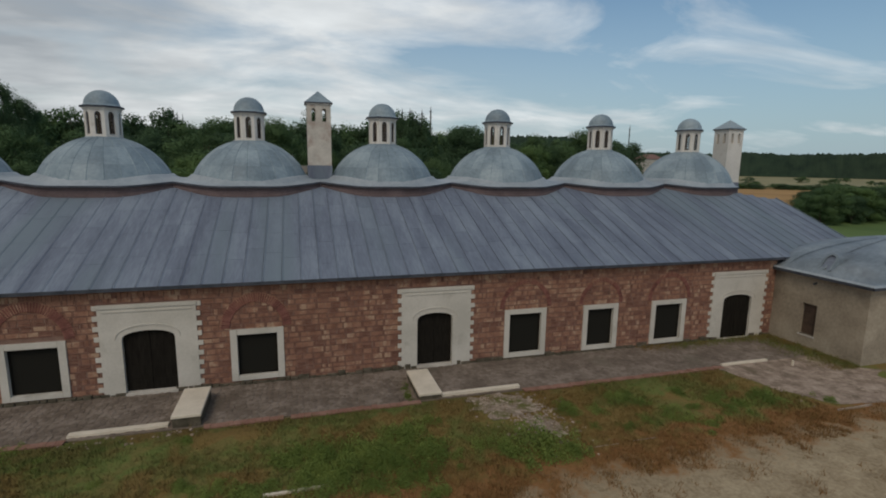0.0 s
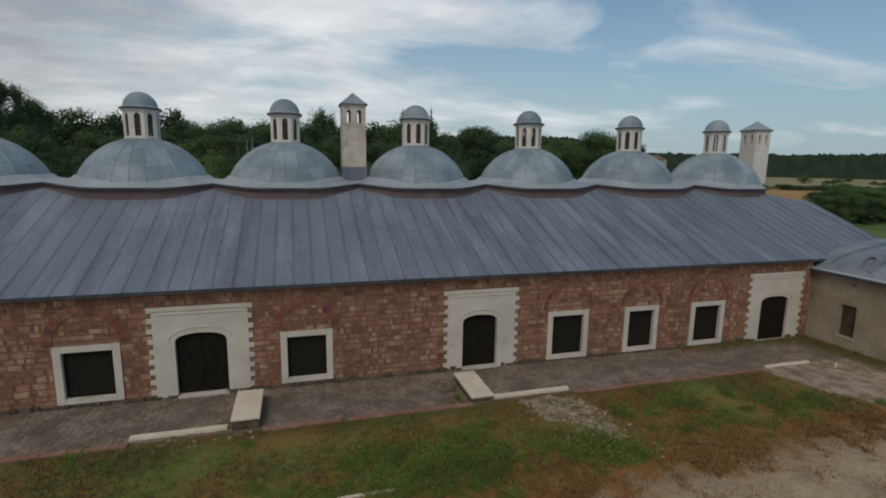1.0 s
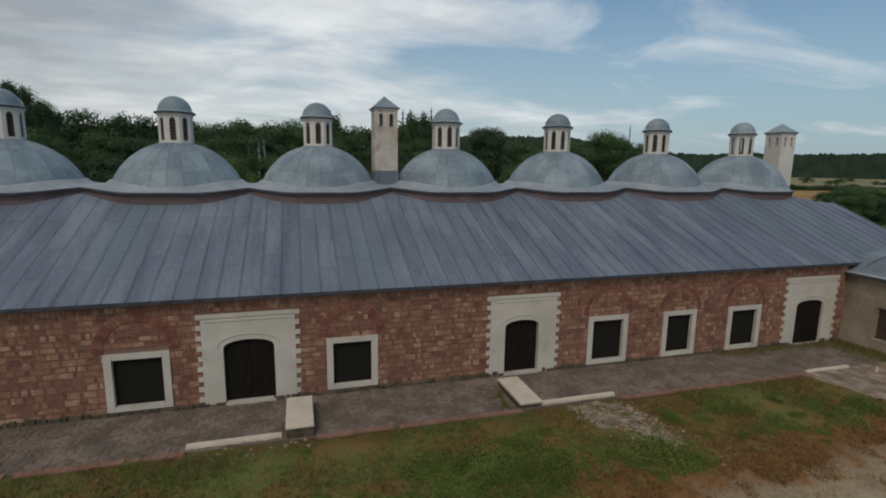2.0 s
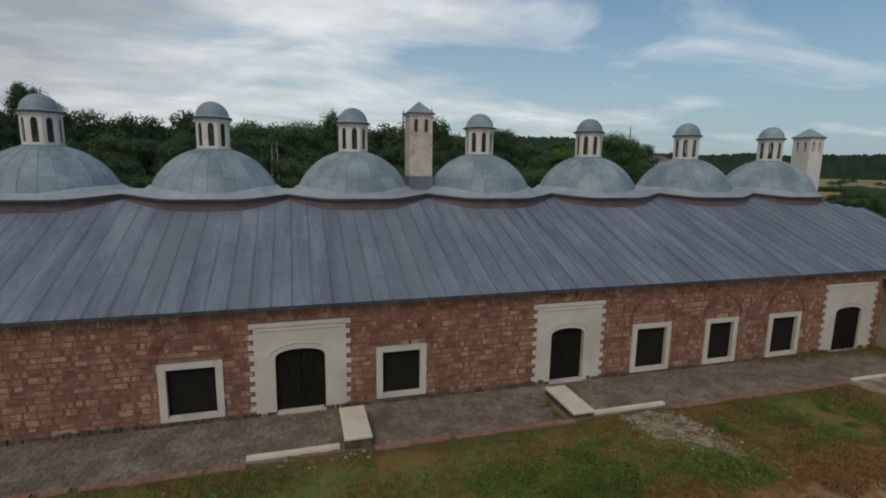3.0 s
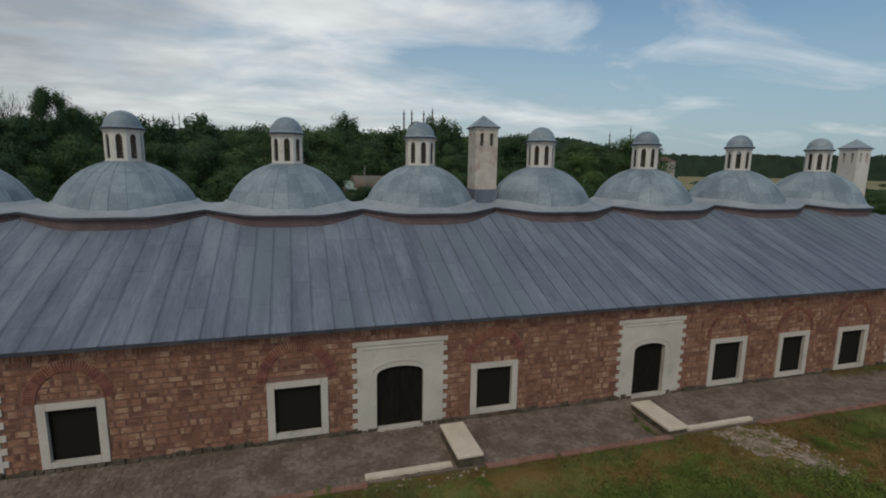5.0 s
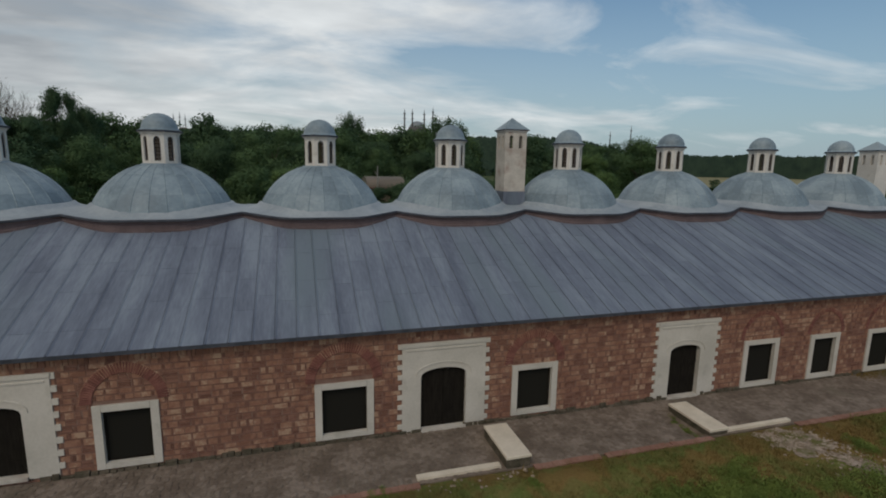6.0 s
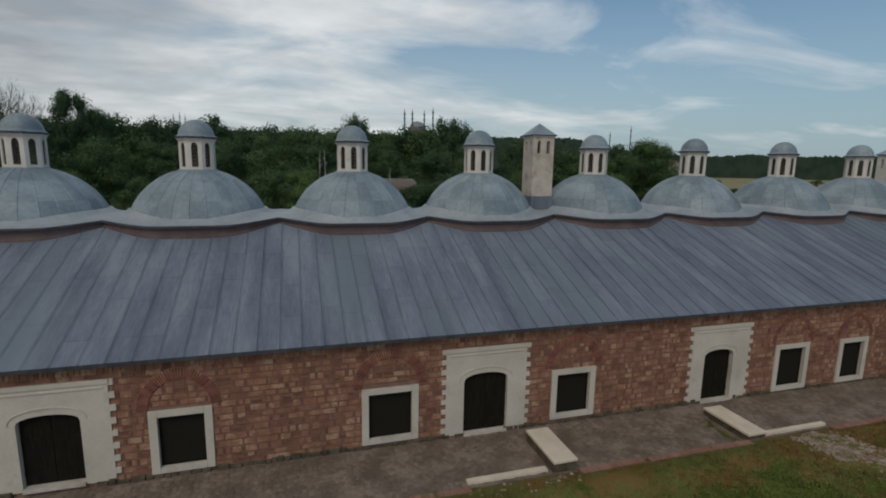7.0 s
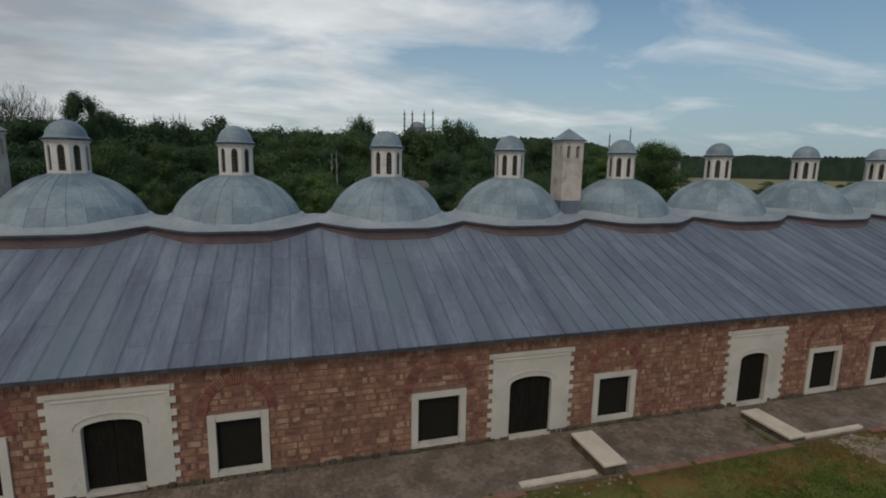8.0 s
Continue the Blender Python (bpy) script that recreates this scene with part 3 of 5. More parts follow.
grid = []
for x in cols:
    ry, rz = rim(x)
    far = 2 * DOME_Y - ry
    grid.append([(x, ry + (far - ry) * j / (vs_n * 2), skirt_z(x, ry + (far - ry) * j / (vs_n * 2))) for j in range(vs_n * 2 + 1)])
k = vs_n * 2 + 1
cover.add([p for row in grid for p in row], [(i * k + j, (i + 1) * k + j, (i + 1) * k + j + 1, i * k + j + 1) for i in range(len(grid) - 1) for j in range(k - 1)])
part("skirt", cover, SKIRT, drum, "pale lead skirt round the domes", smooth=True)
lip, face, fillet = Shell(), Shell(), Shell()
for x0, x1 in zip(cols, cols[1:]):
    (y0, z0), (y1, z1) = rim(x0), rim(x1)
    a0, a1, h0, h1 = skirt_z(x0, y0), skirt_z(x1, y1), 0.10, 0.10
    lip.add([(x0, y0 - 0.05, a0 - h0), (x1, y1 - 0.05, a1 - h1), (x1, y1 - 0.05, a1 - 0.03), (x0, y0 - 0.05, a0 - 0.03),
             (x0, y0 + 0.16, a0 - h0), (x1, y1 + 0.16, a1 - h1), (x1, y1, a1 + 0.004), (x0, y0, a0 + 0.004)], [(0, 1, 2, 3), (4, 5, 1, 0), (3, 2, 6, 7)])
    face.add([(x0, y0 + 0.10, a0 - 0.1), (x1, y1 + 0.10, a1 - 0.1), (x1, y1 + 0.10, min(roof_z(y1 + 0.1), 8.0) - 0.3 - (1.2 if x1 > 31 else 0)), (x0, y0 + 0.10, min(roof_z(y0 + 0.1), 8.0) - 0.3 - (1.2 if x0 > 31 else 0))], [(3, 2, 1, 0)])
    f0, f1 = roof_z(y0 + 0.04), roof_z(y1 + 0.04)
    if x1 < 31.5 and f0 + 0.2 < a0:
        fillet.add([(x0, y0 + 0.045, f0 - 0.1), (x1, y1 + 0.045, f1 - 0.1), (x1, y1 + 0.045, f1 + 0.10), (x0, y0 + 0.045, f0 + 0.10), (x1, y1 + 0.10, f1 + 0.13), (x0, y0 + 0.10, f0 + 0.13)],
                   [(0, 1, 2, 3), (3, 2, 4, 5)])
for x0, sg in ((cols[0], -1), (cols[-1], 1)):
    y0, z0 = rim(x0)
    face.add([(x0, y0 + 0.1, 6.5), (x0, 2 * DOME_Y - y0, 6.5), (x0, 2 * DOME_Y - y0, z0), (x0, y0 + 0.1, z0)], [(0, 1, 2, 3)])
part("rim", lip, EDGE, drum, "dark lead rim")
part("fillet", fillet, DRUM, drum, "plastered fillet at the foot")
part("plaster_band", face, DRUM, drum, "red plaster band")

DOME_R, DOME_C = 3.37, 7.19
GORES = 26


def gore_mesh():
    """One tapering run of a dome: three lapped lead sheets with a raised seam on each edge."""
    s = Shell()
    half = math.pi / GORES
    angs = [-half, -half * 0.92, -half * 0.5, 0, half * 0.5, half * 0.92, half]
    up = [0.022, 0.0, 0.0, 0.0, 0.0, 0.0, 0.022]
    k, n = len(angs), 5
    lo, hi = math.asin((7.9 - DOME_C) / DOME_R), math.acos(0.74 / DOME_R)
    for strip in range(3):
        grid = []
        for j in range(n + 1):
            t = lo + (hi - lo) * (strip * n + j) / (3 * n)
            lap = 0.006 * (1 - j / n)
            for a, u in zip(angs, up):
                r = DOME_R + u + lap
                grid.append((r * math.cos(t) * math.cos(a), r * math.cos(t) * math.sin(a), DOME_C + r * math.sin(t)))
        s.add(grid, [(j * k + i, j * k + i + 1, (j + 1) * k + i + 1, (j + 1) * k + i) for j in range(n) for i in range(k - 1)])
    return s.mesh("lead_sheet", DOME_LEAD)


def build_dome():
    d = thing("dome", "grey lead dome with a white arcaded lantern on top", "dome", "row of domes")
    me = gore_mesh()
    for i in range(GORES):
        g = part("lead_sheet", me, None, d)
        g.matrix_basis = Matrix.Rotation(2 * math.pi * i / GORES, 4, "Z")
    lan = Shell()
    ap = 0.79
    side = ap * 2 * math.tan(math.pi / 8)
    for i in range(8):
        f = Shell()
        f.panel(-side / 2, side / 2, 10.15, 12.0, -ap, 0.14, [(-0.15, 0.15, 10.62, 11.55, 11.80)])
        lan.add(*[(f.moved(Matrix.Rotation(i * math.pi / 4, 4, "Z"))).v, f.f])
    lantern = part("lantern", lan, LANTERN, d, "white octagonal lantern with arched openings")
    for i in range(8):
        turn = Matrix.Rotation(i * math.pi / 4, 4, "Z")
        sh = Shell()
        ring = [(-0.15, 10.62), *arch_curve(-0.15, 0.15, 11.55, 11.80), (0.15, 10.62)]
        for (u0, w0), (u1, w1) in zip(ring, ring[1:]):
            v0, v1 = (u0 * 0.72, 11.2 + (w0 - 11.2) * 0.93), (u1 * 0.72, 11.2 + (w1 - 11.2) * 0.93)
            sh.add([(u0, -ap + 0.06, w0), (u1, -ap + 0.06, w1), (v1[0], -ap + 0.06, v1[1]), (v0[0], -ap + 0.06, v0[1]),
                    (v1[0], -ap + 0.10, v1[1]), (v0[0], -ap + 0.10, v0[1])], [(0, 1, 2, 3), (3, 2, 4, 5)])
        part("window_frame", sh.moved(turn), EDGE, lantern, "dark arched frame")
        la = Shell()
        for u in (-0.06, 0.06):
            la.box(u - 0.014, u + 0.014, -ap + 0.075, -ap + 0.09, 10.64, 11.70)
        for j in range(6):
            la.box(-0.13, 0.13, -ap + 0.077, -ap + 0.088, 10.70 + j * 0.18, 10.735 + j * 0.18)
        part("lattice", la.moved(turn), SHUTTER, lantern, "brown lattice")
    co = Shell()
    t = math.pi / 8
    co.prism(8, 0.885, 0.905, 11.88, 11.94, turn=t)
    co.prism(8, 0.905, 0.98, 11.94, 12.00, turn=t)
    part("cornice", co, LANTERN, lantern)
    ri = Shell()
    ri.prism(8, 1.025, 1.025, 12.00, 12.10, turn=t)
    part("rim", ri, EDGE, lantern, "dark lead rim")
    cap = Shell()
    cap.turned([(0.99, 12.09), (0.90, 12.13), (0.84, 12.18), (0.82, 12.27), (0.78, 12.42), (0.70, 12.57), (0.58, 12.71), (0.43, 12.83), (0.24, 12.91), (0.07, 12.94), (0.0, 12.95)], 32)
    part("cap", cap, DOME_LEAD, lantern, "small lead cupola", smooth=True)
    foot = Shell()
    foot.turned([(0.99, 10.40), (0.93, 10.46), (0.87, 10.49), (0.80, 10.50)], 32)
    part("flashing", foot, DOME_LEAD, lantern, smooth=True)
    return d


first = build_dome()
first.matrix_basis = pose(DOMES[0], DOME_Y, 0)
for x in DOMES[1:]:
    copy_thing(first, pose(x, DOME_Y, 0))


def build_chimney(x, y, foot, brim, apex, half):
    c = thing("chimney", "square rendered chimney tower with arched vents and a lead pyramid cap", "chimney", "chimneys", at=pose(x, y, 0))
    base = Shell()
    base.box(-half - 0.03, half + 0.03, -half - 0.03, half + 0.03, 5.5, foot)
    part("lead_base", base, LEAD, c, "dark lead flashing at the base")
    body = Shell()
    for i in range(4):
        f = Shell()
        w = half * 0.34
        f.panel(-half, half - 0.16, foot, brim, -half, 0.16, [(-half * 0.62, -half * 0.62 + w, brim - 1.0, brim - 0.42, brim - 0.26), (half * 0.62 - w, half * 0.62, brim - 1.0, brim - 0.42, brim - 0.26)])
        g = f.moved(Matrix.Rotation(i * math.pi / 2, 4, "Z"))
        body.add(g.v, g.f)
    body.box(-half + 0.17, half - 0.17, -half + 0.17, half - 0.17, brim - 1.2, brim - 1.15)
    if x > 30:
        body.box(-half + 0.2, half - 0.2, -half + 0.2, half - 0.2, brim - 1.14, brim - 0.1)
    part("shaft", body, LANTERN if x > 30 else TOWER, c, "weathered pale render shaft")
    brow = Shell()
    brow.box(-half - 0.05, half + 0.05, -half - 0.05, half + 0.05, brim - 0.05, brim + 0.03)
    part("cornice", brow, LANTERN, c)
    r = Shell()
    q = math.sqrt(2) * (half + 0.12)
    r.prism(4, q, q, brim + 0.03, brim + 0.09, turn=math.pi / 4)
    part("rim", r, EDGE, c, "dark lead rim")
    p = Shell()
    p.prism(4, q * 0.97, 0.03, brim + 0.09, apex, turn=math.pi / 4)
    part("cap", p, DOME_LEAD, c, "lead pyramid cap")
    return c


build_chimney(3.52, 31.45, 9.15, 12.70, 13.48, 0.68)
build_chimney(34.15, 31.45, 8.3, 12.22, 12.98, 0.69)
build_chimney(-26.2, 31.45, 9.0, 12.3, 13.1, 0.69)

# ---------------------------------------------------------------- side wing
WX, WY, WE = 28.0, 16.05, 3.85
wing = thing("side_wing", "low grey rendered wing with a vaulted lead roof", "building")
ww = Shell()
ww.panel(WX + 0.7, WX + 14.2, -0.6, WE, WY, 0.7, [])
f = Shell()
f.panel(-21.0, -WY, -0.6, WE, 0.0, 0.7, [(-19.25, -18.45, 0.68, 2.35, 2.35)])
f = f.moved(Matrix(((0, 1, 0, WX), (-1, 0, 0, 0), (0, 0, 1, 0), (0, 0, 0, 1))))
part("front_wall", ww, WING, wing, "grey rendered wall")
part("courtyard_wall", f, WING, wing, "grey rendered wall with one shuttered window")
sh = Shell()
for j in range(4):
    sh.box(WX + 0.16, WX + 0.20, 18.46 + j * 0.197, 18.46 + j * 0.197 + 0.19, 0.68, 2.35)
part("shutter", sh, SHUTTER, wing, "brown plank shutter, closed")
fr = Shell()
for y0, y1, z0, z1 in ((18.40, 19.30, 0.58, 0.68),):
    fr.box(WX - 0.03, WX + 0.12, y0, y1, z0, z1)
part("window_sill", fr, TOWER, wing)
vault = Shell()
N = 36
X0, X1, Y0, Y1 = WX - 0.28, WX + 14.6, WY - 0.28, 23.0
for j in range(N + 1):
    for i in range(N + 1):
        u, v = -1 + 2 * i / N, -1 + 2 * j / N
        q = 0.5 * math.hypot(u, v) + 0.5 * max(abs(u), abs(v))
        fold = 0.06 * math.cos(12 * math.atan2(v, u)) * min(1.0, q) * (1 if q < 1 else 0)
        edge_in = 1 - max(abs(u), abs(v))
        vault.v.append((X0 + (X1 - X0) * i / N, Y0 + (Y1 - Y0) * j / N, WE + 0.10 + 1.50 * math.sqrt(max(0.0, 1 - q * q)) + 0.30 * edge_in + fold))
vault.f = [(j * (N + 1) + i, j * (N + 1) + i + 1, (j + 1) * (N + 1) + i + 1, (j + 1) * (N + 1) + i) for j in range(N) for i in range(N)]
part("vault", vault, WING_LEAD, wing, "curved grey lead vault", smooth=True)
# tall arched dormer light leaning back on the vault
dorm, dark = Shell(), Shell()


def leaning(off, high, back=0.0):
    """A point of the leaning dormer face: off along the wall, high up the face."""
    return (28.02 + 0.60 * high + back, 18.45 + off, 4.30 + 0.76 * high)


def arch_line(r):
    return [(-r, 0.0)] + [(-r * math.cos(math.pi * i / 10), 0.68 + r * 1.15 * math.sin(math.pi * i / 10)) for i in range(11)] + [(r, 0.0)]


outer, inner = arch_line(0.34), arch_line(0.23)
for (o0, o1), (i0, i1) in zip(zip(outer, outer[1:]), zip(inner, inner[1:])):
    dorm.add([leaning(*o0), leaning(*o1), leaning(*i1), leaning(*i0)], [(0, 1, 2, 3)])
    dorm.add([leaning(*o0), leaning(*o1), leaning(*o1, 1.5), leaning(*o0, 1.5)], [(0, 3, 2, 1)])
    dorm.add([leaning(*i0), leaning(*i1), leaning(*i1, 0.12), leaning(*i0, 0.12)], [(0, 1, 2, 3)])
dark.add([leaning(*p, 0.11) for p in inner], [tuple(range(len(inner)))])


def vault_z(x, y):
    u, v = -1 + 2 * (x - X0) / (X1 - X0), -1 + 2 * (y - Y0) / (Y1 - Y0)
    q = 0.5 * math.hypot(u, v) + 0.5 * max(abs(u), abs(v))
    return WE + 0.10 + 1.50 * math.sqrt(max(0.0, 1 - q * q)) + 0.30 * (1 - max(abs(u), abs(v)))


for k in range(12):
    a = 2 * math.pi * (k + 0.5) / 12
    rolls = Shell()
    line = []
    for j in range(19):
        r = 0.25 + 0.74 * j / 18
        s_ = r
        line.append((X0 + (X1 - X0) * (1 + s_ * math.cos(a)) / 2, Y0 + (Y1 - Y0) * (1 + s_ * math.sin(a)) / 2))
    for (xa, ya), (xb, yb) in zip(line, line[1:]):
        d = Vector((ya - yb, xb - xa, 0)).normalized() * 0.05
        za, zb = vault_z(xa, ya) + 0.02, vault_z(xb, yb) + 0.02
        rolls.add([(xa - d.x, ya - d.y, za), (xb - d.x, yb - d.y, zb), (xb, yb, zb + 0.018), (xa, ya, za + 0.018), (xa + d.x, ya + d.y, za), (xb + d.x, yb + d.y, zb)],
                  [(0, 1, 2, 3), (3, 2, 5, 4)])
    part("lead_roll", rolls, WING_LEAD, wing)
part("dormer", dorm, WING_LEAD, wing, "small arched lead dormer")
part("dormer_grille", dark, LEAD, wing, "grey lead-clad panel")
ed = Shell()
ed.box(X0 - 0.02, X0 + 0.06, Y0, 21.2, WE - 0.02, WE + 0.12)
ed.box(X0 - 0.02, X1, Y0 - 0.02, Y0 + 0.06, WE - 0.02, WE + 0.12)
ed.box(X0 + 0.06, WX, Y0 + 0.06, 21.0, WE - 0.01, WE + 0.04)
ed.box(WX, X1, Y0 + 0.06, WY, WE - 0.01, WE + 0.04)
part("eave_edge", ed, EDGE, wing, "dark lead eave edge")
strip = Shell()
strip.add([(X0 - 0.03, Y0 - 0.03, WE + 0.124), (X0 - 0.03, 21.0, WE + 0.124), (X0 + 0.09, 21.0, WE + 0.22), (X0 + 0.09, Y0 + 0.09, WE + 0.22), (X1, Y0 - 0.03, WE + 0.124), (X1, Y0 + 0.09, WE + 0.22)],
          [(0, 3, 2, 1), (0, 4, 5, 3)])
part("eave_flashing", strip, SKIRT, wing, "pale lead flashing along the eave")
spout = Shell()
spout.prism(8, 0.05, 0.05, 0, 0.22)
part("spout", spout.moved(pose(WX + 0.02, 18.67, 3.53, 0, -100, 0)), EDGE, wing, "short dark water spout")

# ---------------------------------------------------------------- pavement, ramps, kerbs
def pave_z(x, y):
    z = 0.13 - 0.004 * max(-30.0, min(x, 30.0)) - 0.015 * (y - 17.7)
    if 5.2 < x < 6.6:           # washed-out hollow beside the second slab
        z -= 0.20 * smooth(5.3, 6.2, x) * smooth(17.72, 18.0, y) * (1 - smooth(19.5, 20.1, y))
    return z


pave = thing("pavement", "rough grey cobbled pavement along the wall", "pavement", kind="structure")
bedp = Shell()
xs = sorted([WEST + i * 64 / 60 for i in range(61)] + [5.3 + 0.15 * i for i in range(9)] + [6.6])
ys = [17.66, 17.8, 18.0, 18.5, 19.0, 19.5, 19.8, 20.1, WALL + 0.05]
k = len(ys)
bedp.add([(x, y, pave_z(x, y)) for x in xs for y in ys], [(i * k + j, (i + 1) * k + j, (i + 1) * k + j + 1, i * k + j + 1) for i in range(len(xs) - 1) for j in range(k - 1)])
for x0, x1 in zip(xs, xs[1:]):
    bedp.add([(x0, 17.66, pave_z(x0, 17.66)), (x1, 17.66, pave_z(x1, 17.66)), (x0, 17.66, -0.3), (x1, 17.66, -0.3)], [(2, 3, 1, 0)])
part("bedding", bedp, COBBLE, pave)
path = Shell()
corners = [(20.9, 17.68), (24.4, 17.68), (27.97, 17.68), (27.97, 15.8), (31.5, 13.7), (26, 12.7), (22.9, 13.2), (21.7, 14.6)]
px = []
for (ax, ay), (bx, by) in zip(corners, corners[1:] + corners[:1]):
    for i in range(12):
        u = i / 12
        x, y = ax + (bx - ax) * u, ay + (by - ay) * u
        if y < 17.6 and x < 27.9:
            x, y = x + 0.55 * noise.noise((x * 1.3, y * 1.3, 2)), y + 0.45 * noise.noise((x * 1.3, y * 1.3, 8))
        px.append((x, min(y, 17.68)))
path.add([(x, y, max(ground_z(x, y), pave_z(x, 17.7)) + 0.012) for x, y in px], [tuple(range(len(px)))[::-1]])
tagged(new("path", path.mesh("path", DIRT)), "pale trodden path of dust and worn stones", "path", kind="structure")


def build_ramp(x0, x1, y0, y1, z):
    r = thing("ramp_slab", "cream stone slab bridge on a rubble base before a doorway", "ramp", "slab bridges")
    g = -0.3
    s = Shell()
    s.box(x0 + 0.03, x1 - 0.03, y0 + 0.04, y1, g, z - 0.09)
    part("base", s, BASE, r, "dark mossy rubble base")
    t = Shell()
    b = 0.02
    t.box(x0, x1, y0, y1, z - 0.10, z - b)
    t.add([(x0, y0, z - b), (x1, y0, z - b), (x1, y1, z - b), (x0, y1, z - b), (x0 + b, y0 + b, z), (x1 - b, y0 + b, z), (x1 - b, y1 - b, z), (x0 + b, y1 - b, z)],
          [(4, 5, 6, 7), (0, 1, 5, 4), (1, 2, 6, 5), (2, 3, 7, 6), (3, 0, 4, 7)])
    part("slab", t, CREAM, r)
    return r


build_ramp(-2.28, -1.32, 17.65, 19.93, 0.60)
build_ramp(6.53, 7.48, 17.65, 20.03, 0.38)


def build_kerbstone(x0, x1, y, w, z, stone=CREAM):
    s = Shell()
    n = 8
    for i in range(n + 1):
        a = x0 + (x1 - x0) * i / n
        d, e = 0.03 * noise.noise((a * 1.7, y, 3)), 0.012 * noise.noise((a * 2.3, y, 9))
        s.v += [(a, y - w / 2 + d, -0.1), (a, y - w / 2 + d + 0.015, z + e), (a, y + w / 2 + d - 0.015, z + e), (a, y + w / 2 + d, -0.1)]
    s.f = [(4 * i + j, 4 * i + 4 + j, 4 * i + 5 + j, 4 * i + 1 + j) for i in range(n) for j in range(3)] + [(0, 1, 2, 3), (4 * n + 3, 4 * n + 2, 4 * n + 1, 4 * n)]
    return tagged(new("kerbstone", s.mesh("kerbstone", stone)), "long pale kerbstone set in the ground", "kerb", "kerbstones")


build_kerbstone(-5.45, -2.42, 17.93, 0.28, 0.24)
build_kerbstone(7.52, 10.92, 17.88, 0.23, 0.20)
build_kerbstone(21.40, 24.10, 17.72, 0.19, 0.13)
build_kerbstone(1.0, 2.8, 13.0, 0.12, 0.26)
build_kerbstone(22.1, 23.9, 12.8, 0.08, 0.19, RUBBLE)
build_kerbstone(11.1, 12.3, 12.9, 0.06, 0.17, RUBBLE)
build_kerbstone(12.9, 13.8, 12.92, 0.06, 0.165, RUBBLE)
mark = Shell()
mark.prism(6, 0.065, 0.05, -0.1, 0.30, 24.8, 16.9)
tagged(new("marker_stone", mark.mesh("marker_stone", CREAM)), "short pale marker stone upright in the path", "stone")

# ---------------------------------------------------------------- far landscape
def build_minaret(x, y, foot, top, r=2.1, stone=FAR_STONE):
    m = thing("minaret", "slender grey minaret-shaped stone tower on the far skyline", "minaret", "minarets")
    s = Shell()
    s.prism(10, r * 1.3, r, foot, foot + (top - foot) * 0.3, x, y)
    s.prism(10, r, r * 0.9, foot + (top - foot) * 0.3, top - 14, x, y)
    part("shaft", s, stone, m)
    for k in (0.55, 0.72, 0.86):
        b = Shell()
        z = foot + (top - foot) * k
        b.prism(10, r, r * 1.7, z - 1.6, z, x, y)
        b.prism(10, r * 1.7, r * 1.7, z, z + 1.2, x, y)
        part("balcony", b, stone, m)
    c = Shell()
    c.prism(10, r * 1.0, 0.1, top - 14, top, x, y)
    part("spire", c, FAR_LEAD, m)


for x, top in ((285, 160), (307, 161), (341, 160), (366, 168)):
    build_minaret(x, 1396, 60, top)
for x, y, top in ((1016, 1396, 142), (941, 1396, 122)):
    build_minaret(x, y, 20, top, 1.6)
# the tower at x -332 is a stand-in for a distant crane
for x, top in ((-332, 122), (-290, 124), (-276, 128), (-264, 123)):
    build_minaret(x, 1396, 20, top, 1.2, HAZY)
mosque = thing("mosque", "great grey stone mosque with one large dome on the skyline", "mosque")
s = Shell()
s.box(295, 357, 1385, 1440, 60, 102)
s.prism(8, 27, 25, 102, 112, 325, 1410)
part("hall", s, FAR_STONE, mosque)
s = Shell()
s.turned([(22 * math.cos(a), 111 + 17 * math.sin(a)) for a in [math.pi / 2 * i / 8 for i in range(9)]], 24, 325, 1410)
part("dome", s, FAR_LEAD, mosque, smooth=True)


def build_house(x, y, z, w, d, h):
    m = thing("far_house", "small distant house with a red tile roof", "house", "houses on the hill", at=pose(x, y, z))
    s = Shell()
    s.box(-w / 2, w / 2, -d / 2, d / 2, -8, h)
    part("walls", s, FAR_WALL, m)
    r = Shell()
    r.add([(-w / 2 - 0.5, -d / 2 - 0.5, h), (w / 2 + 0.5, -d / 2 - 0.5, h), (w / 2 + 0.5, d / 2 + 0.5, h), (-w / 2 - 0.5, d / 2 + 0.5, h), (-w / 4, 0, h + 3.5), (w / 4, 0, h + 3.5)],
          [(0, 1, 5, 4), (1, 2, 5), (2, 3, 4, 5), (3, 0, 4)])
    part("roof", r, FAR_TILE, m)


rnd = random.Random(5)
for k in range(34):
    x = rnd.choice([rnd.uniform(180, 420), rnd.uniform(-520, -220), rnd.uniform(640, 1050)])
    y = rnd.uniform(1180, 1330)
    build_house(x, y, hill(x, y), rnd.uniform(12, 24), rnd.uniform(9, 13), rnd.uniform(6, 13))


for x, y, w, d, h in ((212, 1290, 20, 12, 17), (234, 1300, 16, 12, 14), (268, 1350, 52, 14, 13), (247, 312, 16, 12, 15)):
    build_house(x, y, hill(x, y), w, d, h)


